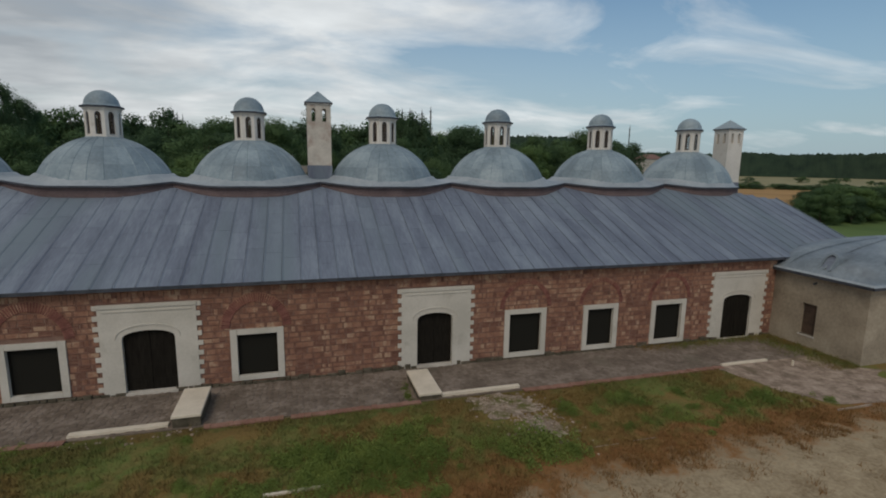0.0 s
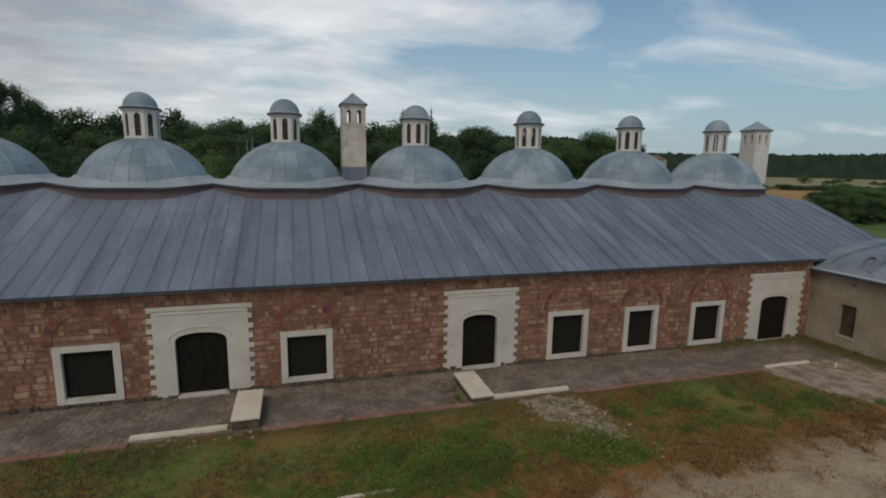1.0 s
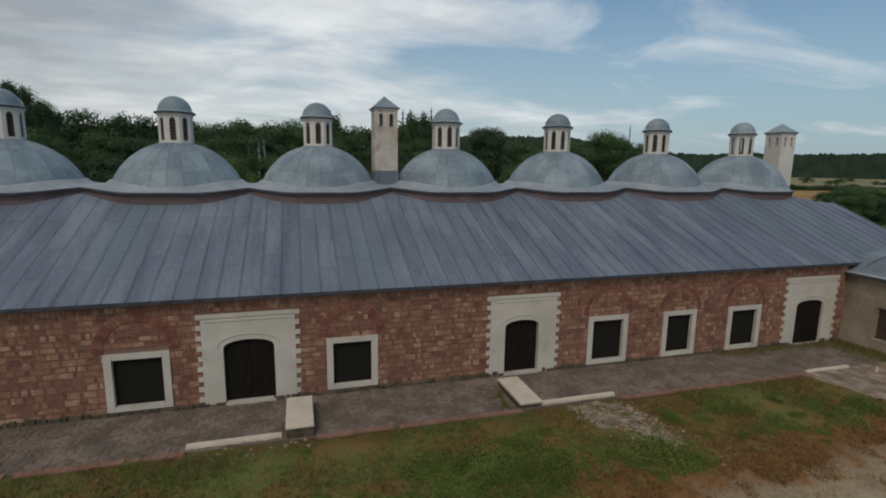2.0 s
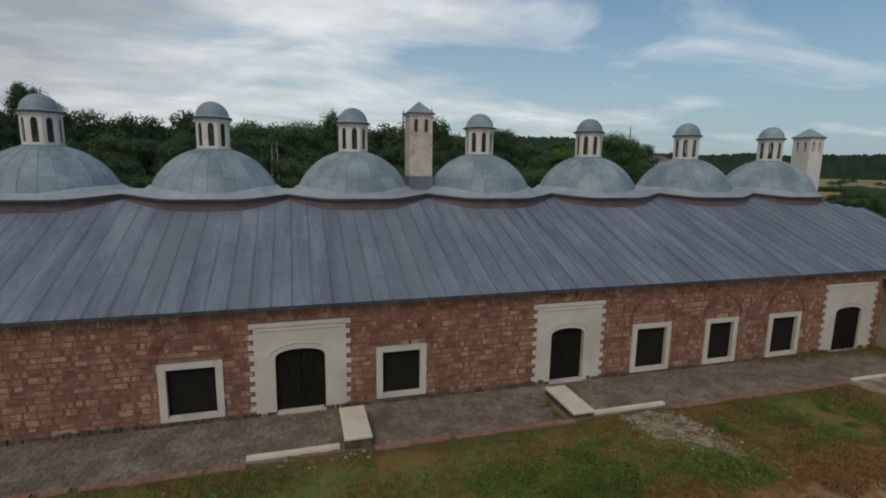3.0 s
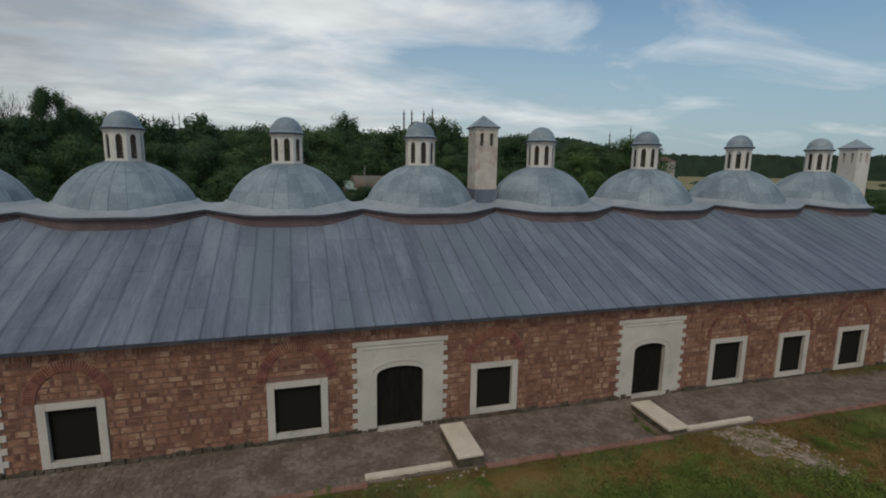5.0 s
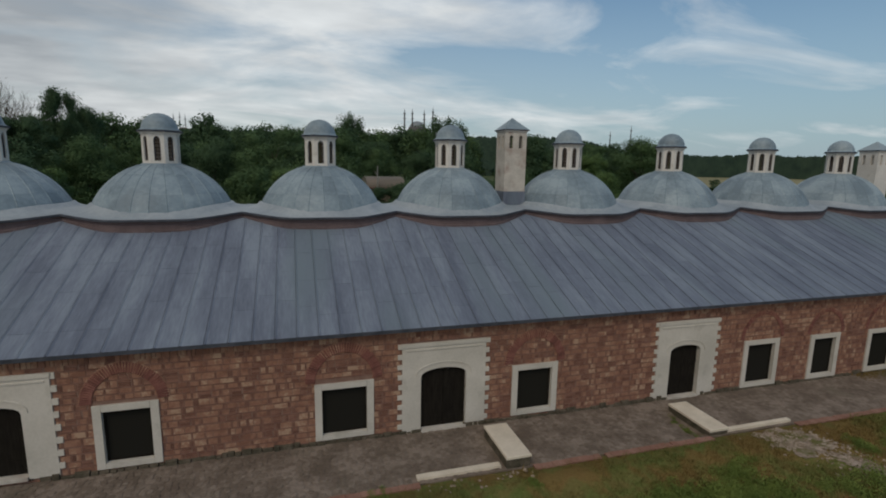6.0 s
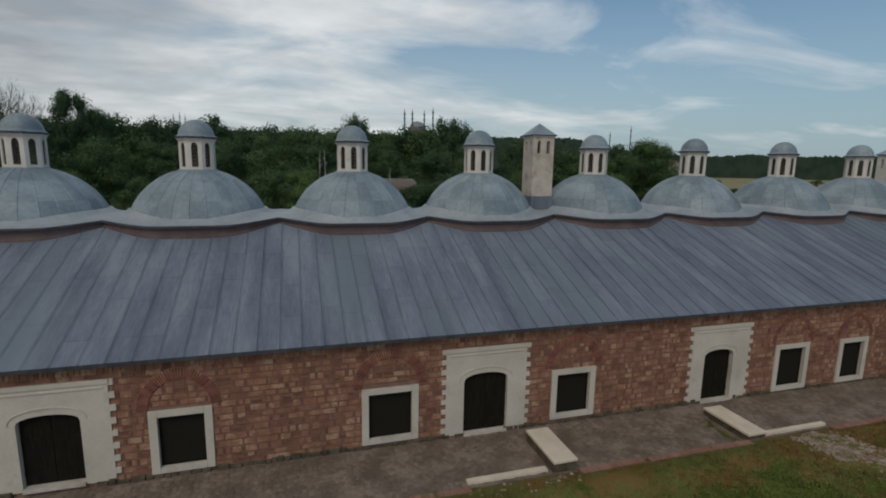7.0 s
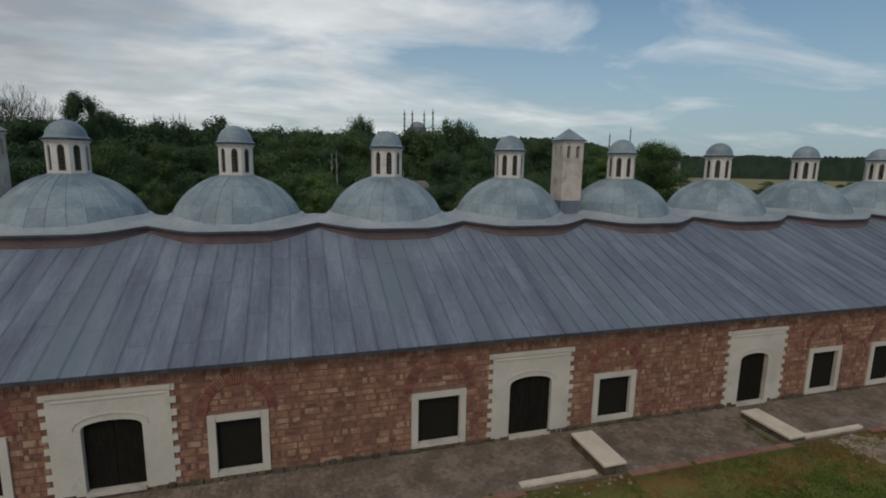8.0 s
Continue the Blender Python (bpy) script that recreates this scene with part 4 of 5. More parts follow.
def build_shed():
    m = thing("shed", "low brown sheet-roofed shed among the trees", "shed", at=pose(3.0, 75.5, 0.1) @ Matrix.Diagonal((0.74, 1, 1, 1)))
    s = Shell()
    s.panel(-3.2, 3.2, -0.3, 7.3, -3.2, 0.25, [(-1.4, 1.4, 0.0, 3.2, 3.2)])
    s.box(-3.2, -2.95, -2.9, 3.2, -0.3, 7.3)
    s.box(2.95, 3.2, -2.9, 3.2, -0.3, 7.3)
    s.box(-2.9, 2.9, 2.95, 3.2, -0.3, 7.3)
    part("walls", s, WING, m)
    r = Shell()
    for i in range(12):
        a0, a1 = math.pi * i / 12, math.pi * (i + 1) / 12
        p0, p1 = (-3.5 * math.cos(a0), 7.3 + 1.4 * math.sin(a0)), (-3.5 * math.cos(a1), 7.3 + 1.4 * math.sin(a1))
        r.add([(-3.6, p0[0], p0[1]), (3.6, p0[0], p0[1]), (3.6, p1[0], p1[1]), (-3.6, p1[0], p1[1])], [(0, 1, 2, 3)])
    for sx in (-3.55, 3.55):
        r.add([(sx, -3.5 * math.cos(math.pi * i / 12), 7.3 + 1.4 * math.sin(math.pi * i / 12)) for i in range(13)], [tuple(range(13))])
    part("roof", r, SHED_ROOF, m, "curved brown sheet roof")
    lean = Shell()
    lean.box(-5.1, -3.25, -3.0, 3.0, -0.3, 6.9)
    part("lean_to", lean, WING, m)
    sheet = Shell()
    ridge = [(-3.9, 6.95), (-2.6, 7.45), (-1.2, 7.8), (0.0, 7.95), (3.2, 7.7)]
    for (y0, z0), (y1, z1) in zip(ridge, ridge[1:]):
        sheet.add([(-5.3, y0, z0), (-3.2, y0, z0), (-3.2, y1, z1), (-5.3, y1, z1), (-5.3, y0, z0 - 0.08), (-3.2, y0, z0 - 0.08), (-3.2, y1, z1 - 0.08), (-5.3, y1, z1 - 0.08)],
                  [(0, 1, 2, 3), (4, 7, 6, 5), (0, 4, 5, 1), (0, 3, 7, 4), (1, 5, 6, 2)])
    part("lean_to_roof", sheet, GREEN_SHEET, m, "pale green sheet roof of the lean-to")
    e = Shell()
    e.box(-3.65, 3.65, -3.58, -3.44, 7.12, 7.34)
    part("eave", e, FAR_TILE, m, "rusty eave")


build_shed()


def build_dead_trunk(x, y, h, lean):
    t = thing("dead_trunk", "pale bare dead tree trunk among green trees", "tree", "dead trunks", at=pose(x, y, 0, 0, lean, 0))
    s = Shell()
    s.prism(7, 0.15, 0.11, -0.3, h * 0.6)
    s.prism(7, 0.11, 0.04, h * 0.6, h)
    part("trunk", s, PALE_BARK, t)
    for k in range(3):
        b = Shell()
        b.prism(5, 0.05, 0.015, 0.0, 1.1 - 0.2 * k)
        part("limb", b.moved(pose(0, 0, h * (0.72 + 0.08 * k), 35, 0, 130 * k)), PALE_BARK, t)


build_dead_trunk(-7.3, 83.5, 12.6, 1.5)
build_dead_trunk(-6.05, 84.0, 12.9, -1.0)
build_dead_trunk(1.6, 71.3, 10.3, 0.3)


def leaf_cloud(s, rng, centres, count, size, flat=0.85):
    """Many small leaf sprays round the given clump centres (rows of x, y, z, radius); gives each one's shading normal."""
    normals = []
    for cx, cy, cz, r in centres:
        for _ in range(count):
            d = Vector((rng.gauss(0, 1), rng.gauss(0, 1), rng.gauss(0, 1))).normalized() * (r * rng.uniform(0.45, 1.05))
            p = Vector((cx + d.x, cy + d.y, cz + d.z * flat))
            n = (d.normalized() + Vector((rng.uniform(-1, 1), rng.uniform(-1, 1), rng.uniform(-0.4, 1.2))) * 0.55).normalized()
            normals += [tuple((d.normalized() * 0.95 + n * 0.28 + Vector((cx, cy, 0)) * 0.08).normalized())] * 4
            u = n.orthogonal().normalized()
            a = rng.uniform(0, 6.28)
            u = Matrix.Rotation(a, 3, n) @ u
            w = n.cross(u)
            q = size * rng.uniform(0.6, 1.35)
            s.add([p + u * q, p + w * q * 0.55 + n * q * 0.15, p - u * q, p - w * q * 0.55 - n * q * 0.1], [(0, 1, 2, 3)])
    return normals


def build_tree(name, label, rng, height, spread, mat, clumps, per, size, slim=False):
    t = thing(name, label, "tree", "trees behind the building")
    trunk = Shell()
    sides = 7
    bend = [(0.0, 0.0)]
    for _ in range(6):
        bend.append((bend[-1][0] + rng.uniform(-0.2, 0.2), bend[-1][1] + rng.uniform(-0.2, 0.2)))
    for j in range(6):
        z0, z1 = height * 0.75 * j / 6, height * 0.75 * (j + 1) / 6
        r0, r1 = height * 0.020 * (1 - j / 6.5), height * 0.020 * (1 - (j + 1) / 6.5)
        k = [(math.cos(2 * math.pi * i / sides), math.sin(2 * math.pi * i / sides)) for i in range(sides)]
        trunk.add([(bend[j][0] + r0 * c, bend[j][1] + r0 * q, z0) for c, q in k] + [(bend[j + 1][0] + r1 * c, bend[j + 1][1] + r1 * q, z1) for c, q in k],
                  [(i, (i + 1) % sides, sides + (i + 1) % sides, sides + i) for i in range(sides)])
    centres = []
    for c in range(clumps):
        f = rng.random() ** 0.8
        z = height * (0.22 + 0.72 * f)
        env = spread * (math.sin(math.pi * min(1, 0.12 + 0.80 * f)) ** 0.7) * (0.75 if slim else 1.0)
        a = rng.uniform(0, 6.28)
        rr = env * math.sqrt(rng.uniform(0.05, 1.0)) * rng.uniform(0.8, 1.12)
        centres.append((rr * math.cos(a), rr * math.sin(a), z, spread * rng.uniform(0.18, 0.40)))
    for c in centres[:10]:
        z0 = max(height * 0.18, c[2] - height * 0.22)
        d = Vector((c[0], c[1], c[2] - z0))
        side = d.orthogonal().normalized() * height * 0.005
        o = d.cross(side).normalized() * height * 0.005
        b = Vector((0, 0, z0))
        e = b + d
        trunk.add([b + side, b + o, b - side, b - o, e], [(0, 1, 4), (1, 2, 4), (2, 3, 4), (3, 0, 4)])
    part("trunk", trunk, BARK, t)
    crown = Shell()
    normals = leaf_cloud(crown, rng, centres, per, size)
    leaves = part("crown", crown, mat, t, smooth=True)
    leaves.data.normals_split_custom_set(normals)
    return t


rt = random.Random(11)
KINDS = []
for k in range(3):
    for i, mat in enumerate(LEAVES):
        word = ("dark green", "green", "light green")[i]
        KINDS.append(build_tree("tree", f"leafy {word} broad-crowned tree behind the building", rt, 10.0, 3.3 + 0.4 * k, mat, 60, 400, 0.092, slim=(k == 2)))
for n_, t_ in enumerate(KINDS):
    t_.matrix_basis = pose(-58 + n_ * 11.5 - (9.0 if n_ == 5 else 0.0), 70 + 3 * math.sin(n_ * 2.1), 0, 0, 0, 40 * n_)


SMALL = []
for k in range(3):
    for i, mat in enumerate(LEAVES):
        word = ("dark green", "green", "light green")[i]
        SMALL.append(build_tree("tree", f"leafy {word} tree in the far belt of trees", rt, 10.0, 3.3 + 0.4 * k, mat, 55, 70, 0.18, slim=(k == 2)))
for n_, t_ in enumerate(SMALL):
    t_.matrix_basis = pose(-120 + n_ * 22, 182 + 6 * math.sin(n_ * 1.7), 0, 0, 0, 40 * n_)
    t_.scale = (2.0, 2.0, 2.1)


def plant(x, y, h, pick, wide=1.0, sink=0.0):
    src = (KINDS if y < 135 and h > 5 else SMALL)[pick % len(KINDS)]
    o = copy_thing(src, pose(x, y, -sink, 0, 0, rt.uniform(0, 360)))
    o.scale = (h / 10 * wide, h / 10 * wide, h / 10)
    return o


x = -75.0
while x < 30:
    if x < 0.8 * 62 - 22:
        spot = (x, rt.uniform(56, 72), rt.uniform(8.0, 11.5), rt.choice((0, 1, 1, 2, 3, 4, 4, 5, 6, 7)), rt.uniform(1.0, 1.3))
        if -4.0 < x < 6.5:              # clearing in front of the shed
            rt.uniform(0, 360)
        else:
            plant(*spot)
    x += rt.uniform(3.4, 5.6)
x = -100.0
while x < 72:
    y = rt.uniform(88, 128)
    if x < 0.84 * y - 16:
        plant(x, y, rt.uniform(13.0, 17.0), rt.choice((0, 0, 1, 3, 3, 4, 4, 6, 7, 2)), rt.uniform(0.9, 1.2))
    x += rt.uniform(3.4, 5.4)
x = -150.0
while x < 150:
    y = rt.uniform(158, 205)
    if x < 0.86 * y - 16:
        plant(x, y, (rt.uniform(20.5, 24.0) if x < 40 else rt.uniform(17.5, 21.0)), rt.choice((0, 0, 3, 3, 6, 1, 4, 7)), rt.uniform(0.8, 1.1))
    x += rt.uniform(3.6, 5.8)
for x, y, h, w in ((-47.5, 107, 22.5, 0.55), (-44.5, 108, 20.0, 0.5), (-50.5, 106, 18.0, 0.5), (32, 150, 24.5, 0.45), (34.5, 150, 23.5, 0.42), (37, 152, 24.5, 0.45), (40, 151, 23.0, 0.45), (7.5, 170, 26.0, 0.5), (10.5, 171, 25.0, 0.45)):
    plant(x, y, h, rt.choice((0, 3, 6)), w)
for x, y, h in ((-3.6, 68, 7.9), (-0.6, 67, 6.9), (2.0, 67, 7.7), (4.8, 67.5, 8.2), (6.8, 69, 8.6)):
    plant(x, y, h, rt.choice((0, 1, 4)), 1.3)
for x, y, h in ((-38.5, 60, 6.4), (-36.6, 61, 5.6)):
    plant(x, y, h, 2, 1.2)
# thicket beyond the wing, and hedges in the fields
for k in range(44):
    h_ = rt.uniform(5.5, 8.6)
    y_ = rt.uniform(62, 84)
    plant(1.226 * y_ + 6.5 + 40 * rt.random(), y_, h_, rt.choice((0, 1, 3, 4, 5)), rt.uniform(1.1, 1.5), h_ * 0.2)
for k in range(44):
    u = k / 43
    plant(172 + 95 * u + rt.uniform(-4, 4), 190 - 28 * u + rt.uniform(-4, 4), rt.uniform(4.0, 5.5), rt.choice((0, 1, 3, 4)), rt.uniform(1.8, 2.8), 2.2)
for k in range(14):
    plant(rt.uniform(230, 420), rt.uniform(225, 300), rt.uniform(4.5, 8.0), rt.choice((0, 3, 4)), rt.uniform(1.4, 2.4), 2.4)


def build_bare_tree(x, y, h):
    t = thing("bare_tree", "leafless grey tree with fine twigs", "tree", at=pose(x, y, 0))
    s = Shell()
    rng = random.Random(3)

    def limb(p, d, length, r, depth):
        e = p + d * length
        u = d.orthogonal().normalized()
        v = d.cross(u)
        k = [(u * math.cos(a) + v * math.sin(a)) for a in (0, 2.09, 4.19)]
        s.add([p + q * r for q in k] + [e + q * r * 0.65 for q in k], [(0, 1, 4, 3), (1, 2, 5, 4), (2, 0, 3, 5)])
        if depth:
            for _ in range(3):
                n = (d + Vector((rng.uniform(-1, 1), rng.uniform(-1, 1), rng.uniform(-0.1, 0.8))) * 0.75).normalized()
                limb(p + d * length * rng.uniform(0.7, 1.0), n, length * rng.uniform(0.6, 0.8), r * 0.6, depth - 1)
    limb(Vector((0, 0, 0)), Vector((0, 0, 1)), h * 0.33, 0.30, 6)
    part("crown", s, BARK, t, "bare grey boughs and twigs")


build_bare_tree(-59.5, 106, 25)
build_bare_tree(-57, 108, 23)


def far_wood():
    s = Shell()
    rng = random.Random(21)
    n = 820
    pts = []
    for i in range(n + 1):
        a = radians(20 + 48 * i / n)
        d = 690 + 30 * math.sin(a * 9)
        h = 27.5 + 3.5 * noise.noise((a * 14, 0, 0)) + 1.8 * noise.noise((i * 0.11, 3, 0)) + 1.5 * noise.noise((i * 0.45, 7, 0)) + rng.uniform(-0.7, 0.7)
        pts.append((d * math.sin(a), d * math.cos(a), a, h))
    s.add([q for x, y, a, h in pts for q in ((x, y, 0), (x + 2 * math.sin(a), y + 2 * math.cos(a), h * 0.55), (x + 5 * math.sin(a), y + 5 * math.cos(a), h * 0.85), (x + 10 * math.sin(a), y + 10 * math.cos(a), h), (x + 90 * math.sin(a), y + 90 * math.cos(a), h - 4))],
          [(i * 5 + j, (i + 1) * 5 + j, (i + 1) * 5 + j + 1, i * 5 + j + 1) for i in range(n) for j in range(4)])
    for k in range(15000):
        a = radians(rng.uniform(-38, 40))
        d = rng.uniform(480, 1340)
        x, y = d * math.sin(a), d * math.cos(a)
        p = Vector((x, y, hill(x, y) + rng.uniform(0, 11)))
        q = rng.uniform(3.0, 6.5)
        n = Vector((rng.uniform(-1, 1), -1.0, rng.uniform(0.0, 1.6))).normalized()
        u = Matrix.Rotation(rng.uniform(0, 6.28), 3, n) @ n.orthogonal().normalized()
        w = n.cross(u)
        s.add([p + u * q, p + w * q * 0.8, p - u * q, p - w * q * 0.8], [(0, 1, 2, 3)])
    wood = new("far_woodland", s.mesh("far_woodland", FAR_WOOD, True))
    soft = []
    for f in s.f:
        soft += [tuple(Vector((rng.uniform(-0.15, 0.15), -0.75, 0.65)).normalized())] * len(f)
    wood.data.normals_split_custom_set(soft)
    tagged(wood, "dark belt of distant woodland along the horizon", "woodland", kind="stuff")


far_wood()

# ---------------------------------------------------------------- yard growth
def build_weed(rng, r, h):
    """A low mound of small leaves on thin stalks."""
    w = Shell()
    humps = [(rng.gauss(0, 0.45) * r, rng.gauss(0, 0.45) * r, rng.uniform(0.25, 0.5) * r, h * rng.uniform(0.5, 1.1)) for _ in range(9)]
    for _ in range(2300):
        cx, cy, cr, ch = rng.choice(humps)
        a, q = rng.uniform(0, 6.28), math.sqrt(rng.random())
        x, y = cx + cr * q * math.cos(a), cy + cr * q * math.sin(a)
        z = ch * (1 - q * q * 0.8) * rng.uniform(0.35, 1.08)
        n = Vector((q * math.cos(a) + rng.gauss(0, 0.5), q * math.sin(a) + rng.gauss(0, 0.5), rng.uniform(0.3, 1.2))).normalized()
        u = Matrix.Rotation(rng.uniform(0, 6.28), 3, n) @ n.orthogonal().normalized()
        v = n.cross(u)
        k = rng.uniform(0.010, 0.024)
        p = Vector((x, y, z))
        w.add([p + u * k * 1.5, p + v * k * 0.6, p - u * k, p - v * k * 0.6], [(0, 1, 2, 3)])
    return w


rw = random.Random(8)
tufts = [build_weed(rw, 0.66, 0.44) for _ in range(6)]
spots = [(9.2, 13.1, 1.5), (10.0, 13.0, 1.3), (8.6, 13.3, 1.2), (10.6, 12.8, 1.1)]
spots += [(rw.gauss(5.2, 1.8), rw.gauss(14.6, 1.1), rw.uniform(0.6, 1.25)) for _ in range(30)]
spots += [(rw.gauss(2.4, 1.7), rw.gauss(13.9, 0.7), rw.uniform(0.6, 1.2)) for _ in range(20)]
spots += [(rw.gauss(16.0, 2.6), rw.gauss(14.8, 0.9), rw.uniform(0.5, 1.1)) for _ in range(24)]
spots += [(rw.gauss(12.0, 1.4), rw.gauss(15.6, 0.6), rw.uniform(0.5, 1.0)) for _ in range(8)]
spots += [(rw.uniform(-8, 6), rw.uniform(12.6, 14.2), rw.uniform(0.5, 1.0)) for _ in range(20)]
spots += [(rw.uniform(-14, 0), rw.uniform(13.4, 16.8), rw.uniform(0.4, 0.9)) for _ in range(18)]
spots += [(x + rw.uniform(-0.1, 0.1), 17.9 + 0.28 * k, rw.uniform(0.25, 0.42)) for x in (-2.50, 6.33) for k in range(7)]
spots += [(-7.0, 17.2, 0.8), (-1.2, 18.2, 0.5), (-0.95, 19.0, 0.45), (6.3, 18.6, 0.5), (6.25, 19.3, 0.4), (26.6, 18.6, 0.6), (27.4, 19.6, 0.7), (25.9, 19.4, 0.5), (27.6, 17.9, 0.5), (22.7, 13.6, 0.7)]
mass = Shell()
spots = [q for q in spots if not (8.3 < q[0] < 11.6 and 14.0 < q[1] < 18.0)]
for i, (x, y, s_) in enumerate(spots):
    g = tufts[i % 6].moved(pose(x, y, ground_z(x, y) - 0.02, 0, 0, rw.uniform(0, 360)) @ Matrix.Diagonal((s_, s_, s_ * (rw.uniform(0.7, 1.45) if 1.5 < x < 11.5 else rw.uniform(0.5, 1.0)), 1)))
    mass.add(g.v, g.f)
weeds = new("weeds", mass.mesh("weeds", WEED, True))
soft = []
for _ in mass.f:
    soft += [tuple(Vector((rw.gauss(0, 0.4), rw.gauss(0, 0.4), 1.0)).normalized())] * 4
weeds.data.normals_split_custom_set(soft)
tagged(weeds, "low bushy patches of green weeds in the grass", "weeds", kind="stuff")


def grass():
    rng = random.Random(4)
    vs, fs = [], []
    for k in range(84000):
        x, y = rng.uniform(-26, 27), rng.uniform(9.0, 17.42)
        by_wall = k >= 81500
        if by_wall:
            x, y = 27.9 - abs(rng.gauss(0, 0.75)), rng.uniform(15.9, 20.8)
            if rng.random() < 0.3:
                x, y = rng.uniform(19, 27.5), 20.9 - abs(rng.gauss(0, 0.35))
        dens = 0.55 + 0.9 * noise.noise((x * 0.45, y * 0.45, 7))
        track = y - 0.06 * x + 0.75 + 2.2 * noise.noise((x * 0.9, y * 0.9, 2))
        if not by_wall and (rng.random() > dens or (track < 11.3 and rng.random() > 0.22 * (noise.noise((x * 0.8, y * 1.6, 4)) > 0.12)) or (x > 20.8 + 0.3 * (17.7 - y) and y > 12.9) or (8.4 < x < 11.2 and y > 15.2 and rng.random() < 0.6)):
            continue
        z = pave_z(x, y) - 0.01 if by_wall else ground_z(x, y) - 0.01
        tall = rng.uniform(0.06, 0.17) * (1.6 if rng.random() < 0.06 else 1.0)
        for _ in range(6):
            a = rng.uniform(0, 6.28)
            bx, by = x + rng.gauss(0, 0.07), y + rng.gauss(0, 0.07)
            dx, dy = math.cos(a), math.sin(a)
            l_ = tall * rng.uniform(0.5, 1.2)
            q = len(vs)
            vs += [(bx - dy * 0.011, by + dx * 0.011, z), (bx + dy * 0.011, by - dx * 0.011, z), (bx + dx * l_ * 0.55, by + dy * l_ * 0.55, z + l_)]
            fs.append((q, q + 1, q + 2))
    me = bpy.data.meshes.new("grass")
    me.from_pydata(vs, [], fs)
    me.materials.append(BLADES)
    tagged(new("grass", me), "patchy green and brown dry grass over the yard", "grass", kind="stuff")


grass()


def bare_patch(cx, cy, wide, deep, seed):
    s = Shell()
    ring = []
    for i in range(60):
        a = 2 * math.pi * i / 60
        q = 1 + 0.55 * noise.noise((math.cos(a) * 2.2, math.sin(a) * 2.2, seed)) + 0.5 * noise.noise((math.cos(a) * 7, math.sin(a) * 7, seed + 3))
        u, v = wide * q * math.cos(a), deep * q * math.sin(a)
        x, y = cx + u - 0.25 * v, min(cy + v, 17.6)
        ring.append((x, y, ground_z(x, y) + 0.03))
    s.add(ring, [tuple(range(60))])
    tagged(new("bare_patch", s.mesh("bare_patch", PATCH)), "pale trodden patch of dust and rubble in the grass", "dirt", kind="structure")


bare_patch(9.75, 16.5, 1.25, 1.0, 5)
bare_patch(10.5, 14.7, 0.5, 0.8, 8)


def loose_stones():
    rng = random.Random(9)
    s = Shell()
    for k in range(1004):
        if k < 840:
            y = 17.35 - abs(rng.gauss(0, 1.5))
            x = 9.6 + 0.35 * (17.35 - y) + rng.gauss(0, 0.65)
        elif k < 890:
            x, y = rng.uniform(-5.6, -1.4), 17.6 - abs(rng.gauss(0, 0.35))
        elif k < 1000:
            x, y = rng.uniform(21.5, 27.5), rng.uniform(13.2, 17.4)
        else:
            x, y = rng.uniform(-8, 4), rng.uniform(13.5, 17.2)
        r = 0.02 + 0.07 * rng.random() ** 2
        z = ground_z(x, y)
        t = rng.uniform(0, 1.5)
        k5 = [(x + r * rng.uniform(0.8, 1.2) * math.cos(t + 1.257 * i), y + r * rng.uniform(0.8, 1.2) * math.sin(t + 1.257 * i)) for i in range(5)]
        s.add([(a, b, z - 0.03) for a, b in k5] + [(x + (a - x) * 0.7, y + (b - y) * 0.7, z + r * 0.45) for a, b in k5],
              [(i, (i + 1) % 5, 5 + (i + 1) % 5, 5 + i) for i in range(5)] + [(5, 6, 7, 8, 9)])
    tagged(new("loose_stones", s.mesh("loose_stones", RUBBLE)), "scattered pale rubble and small stones in the grass", "stones", kind="stuff")


loose_stones()

# ---------------------------------------------------------------- pieces: lead sheets, masonry, cobbles, kerb bricks
SEAM = 0.76


def sheet_mesh():
    s = Shell()
    w = SEAM
    prof = [(0.0, 0.0), (0.0, 0.012), (0.012, 0.026), (0.038, 0.026), (0.056, 0.012), (0.075, 0.002), (w * 0.5, 0.0), (w - 0.019, 0.0)]
    s.v = [(u, 0.0, h + 0.007) for u, h in prof] + [(u, 1.0, h) for u, h in prof] + [(prof[5][0], 0.0, -0.01), (w - 0.019, 0.0, -0.01)]
    n = len(prof)
    s.f = [(i, i + 1, n + i + 1, n + i) for i in range(n - 1)] + [(2 * n, 2 * n + 1, n - 1, 5)]
    return s


sheet_me = sheet_mesh().mesh("lead_sheet", LEAD)
tilt = Matrix.Rotation(slope, 4, "X")
others = Shell()
rs = random.Random(12)
count = 0
x = EAST - SEAM - 0.02
while x > WEST:
    top = min(max(roof_top(x), roof_top(x + SEAM / 2), roof_top(x + SEAM)) + 0.10, 29.75)
    full = (top - EAVE_Y) / math.cos(slope)
    at, end = 0.0, rs.choice((1.2, 1.75, 2.2, 2.6))
    while at < full - 0.05:
        end = min(end, full)
        if full - end < 0.6:
            end = full
        m = Matrix.Translation((x, EAVE_Y, EAVE_Z)) @ tilt @ Matrix.Translation((0, at - 0.03, 0.002 + rs.uniform(0, 0.004))) @ Matrix.Diagonal((1, end - at + 0.03, 1, 1))
        if count < 300:
            o = part("lead_sheet", sheet_me, None, roof)
            o.matrix_basis = m
            count += 1
        else:
            g = sheet_mesh().moved(m)
            others.add(g.v, g.f)
        at, end = end, end + rs.uniform(1.7, 2.4)
    x -= SEAM
part("lead_sheets", others, LEAD, roof, kind="stuff")


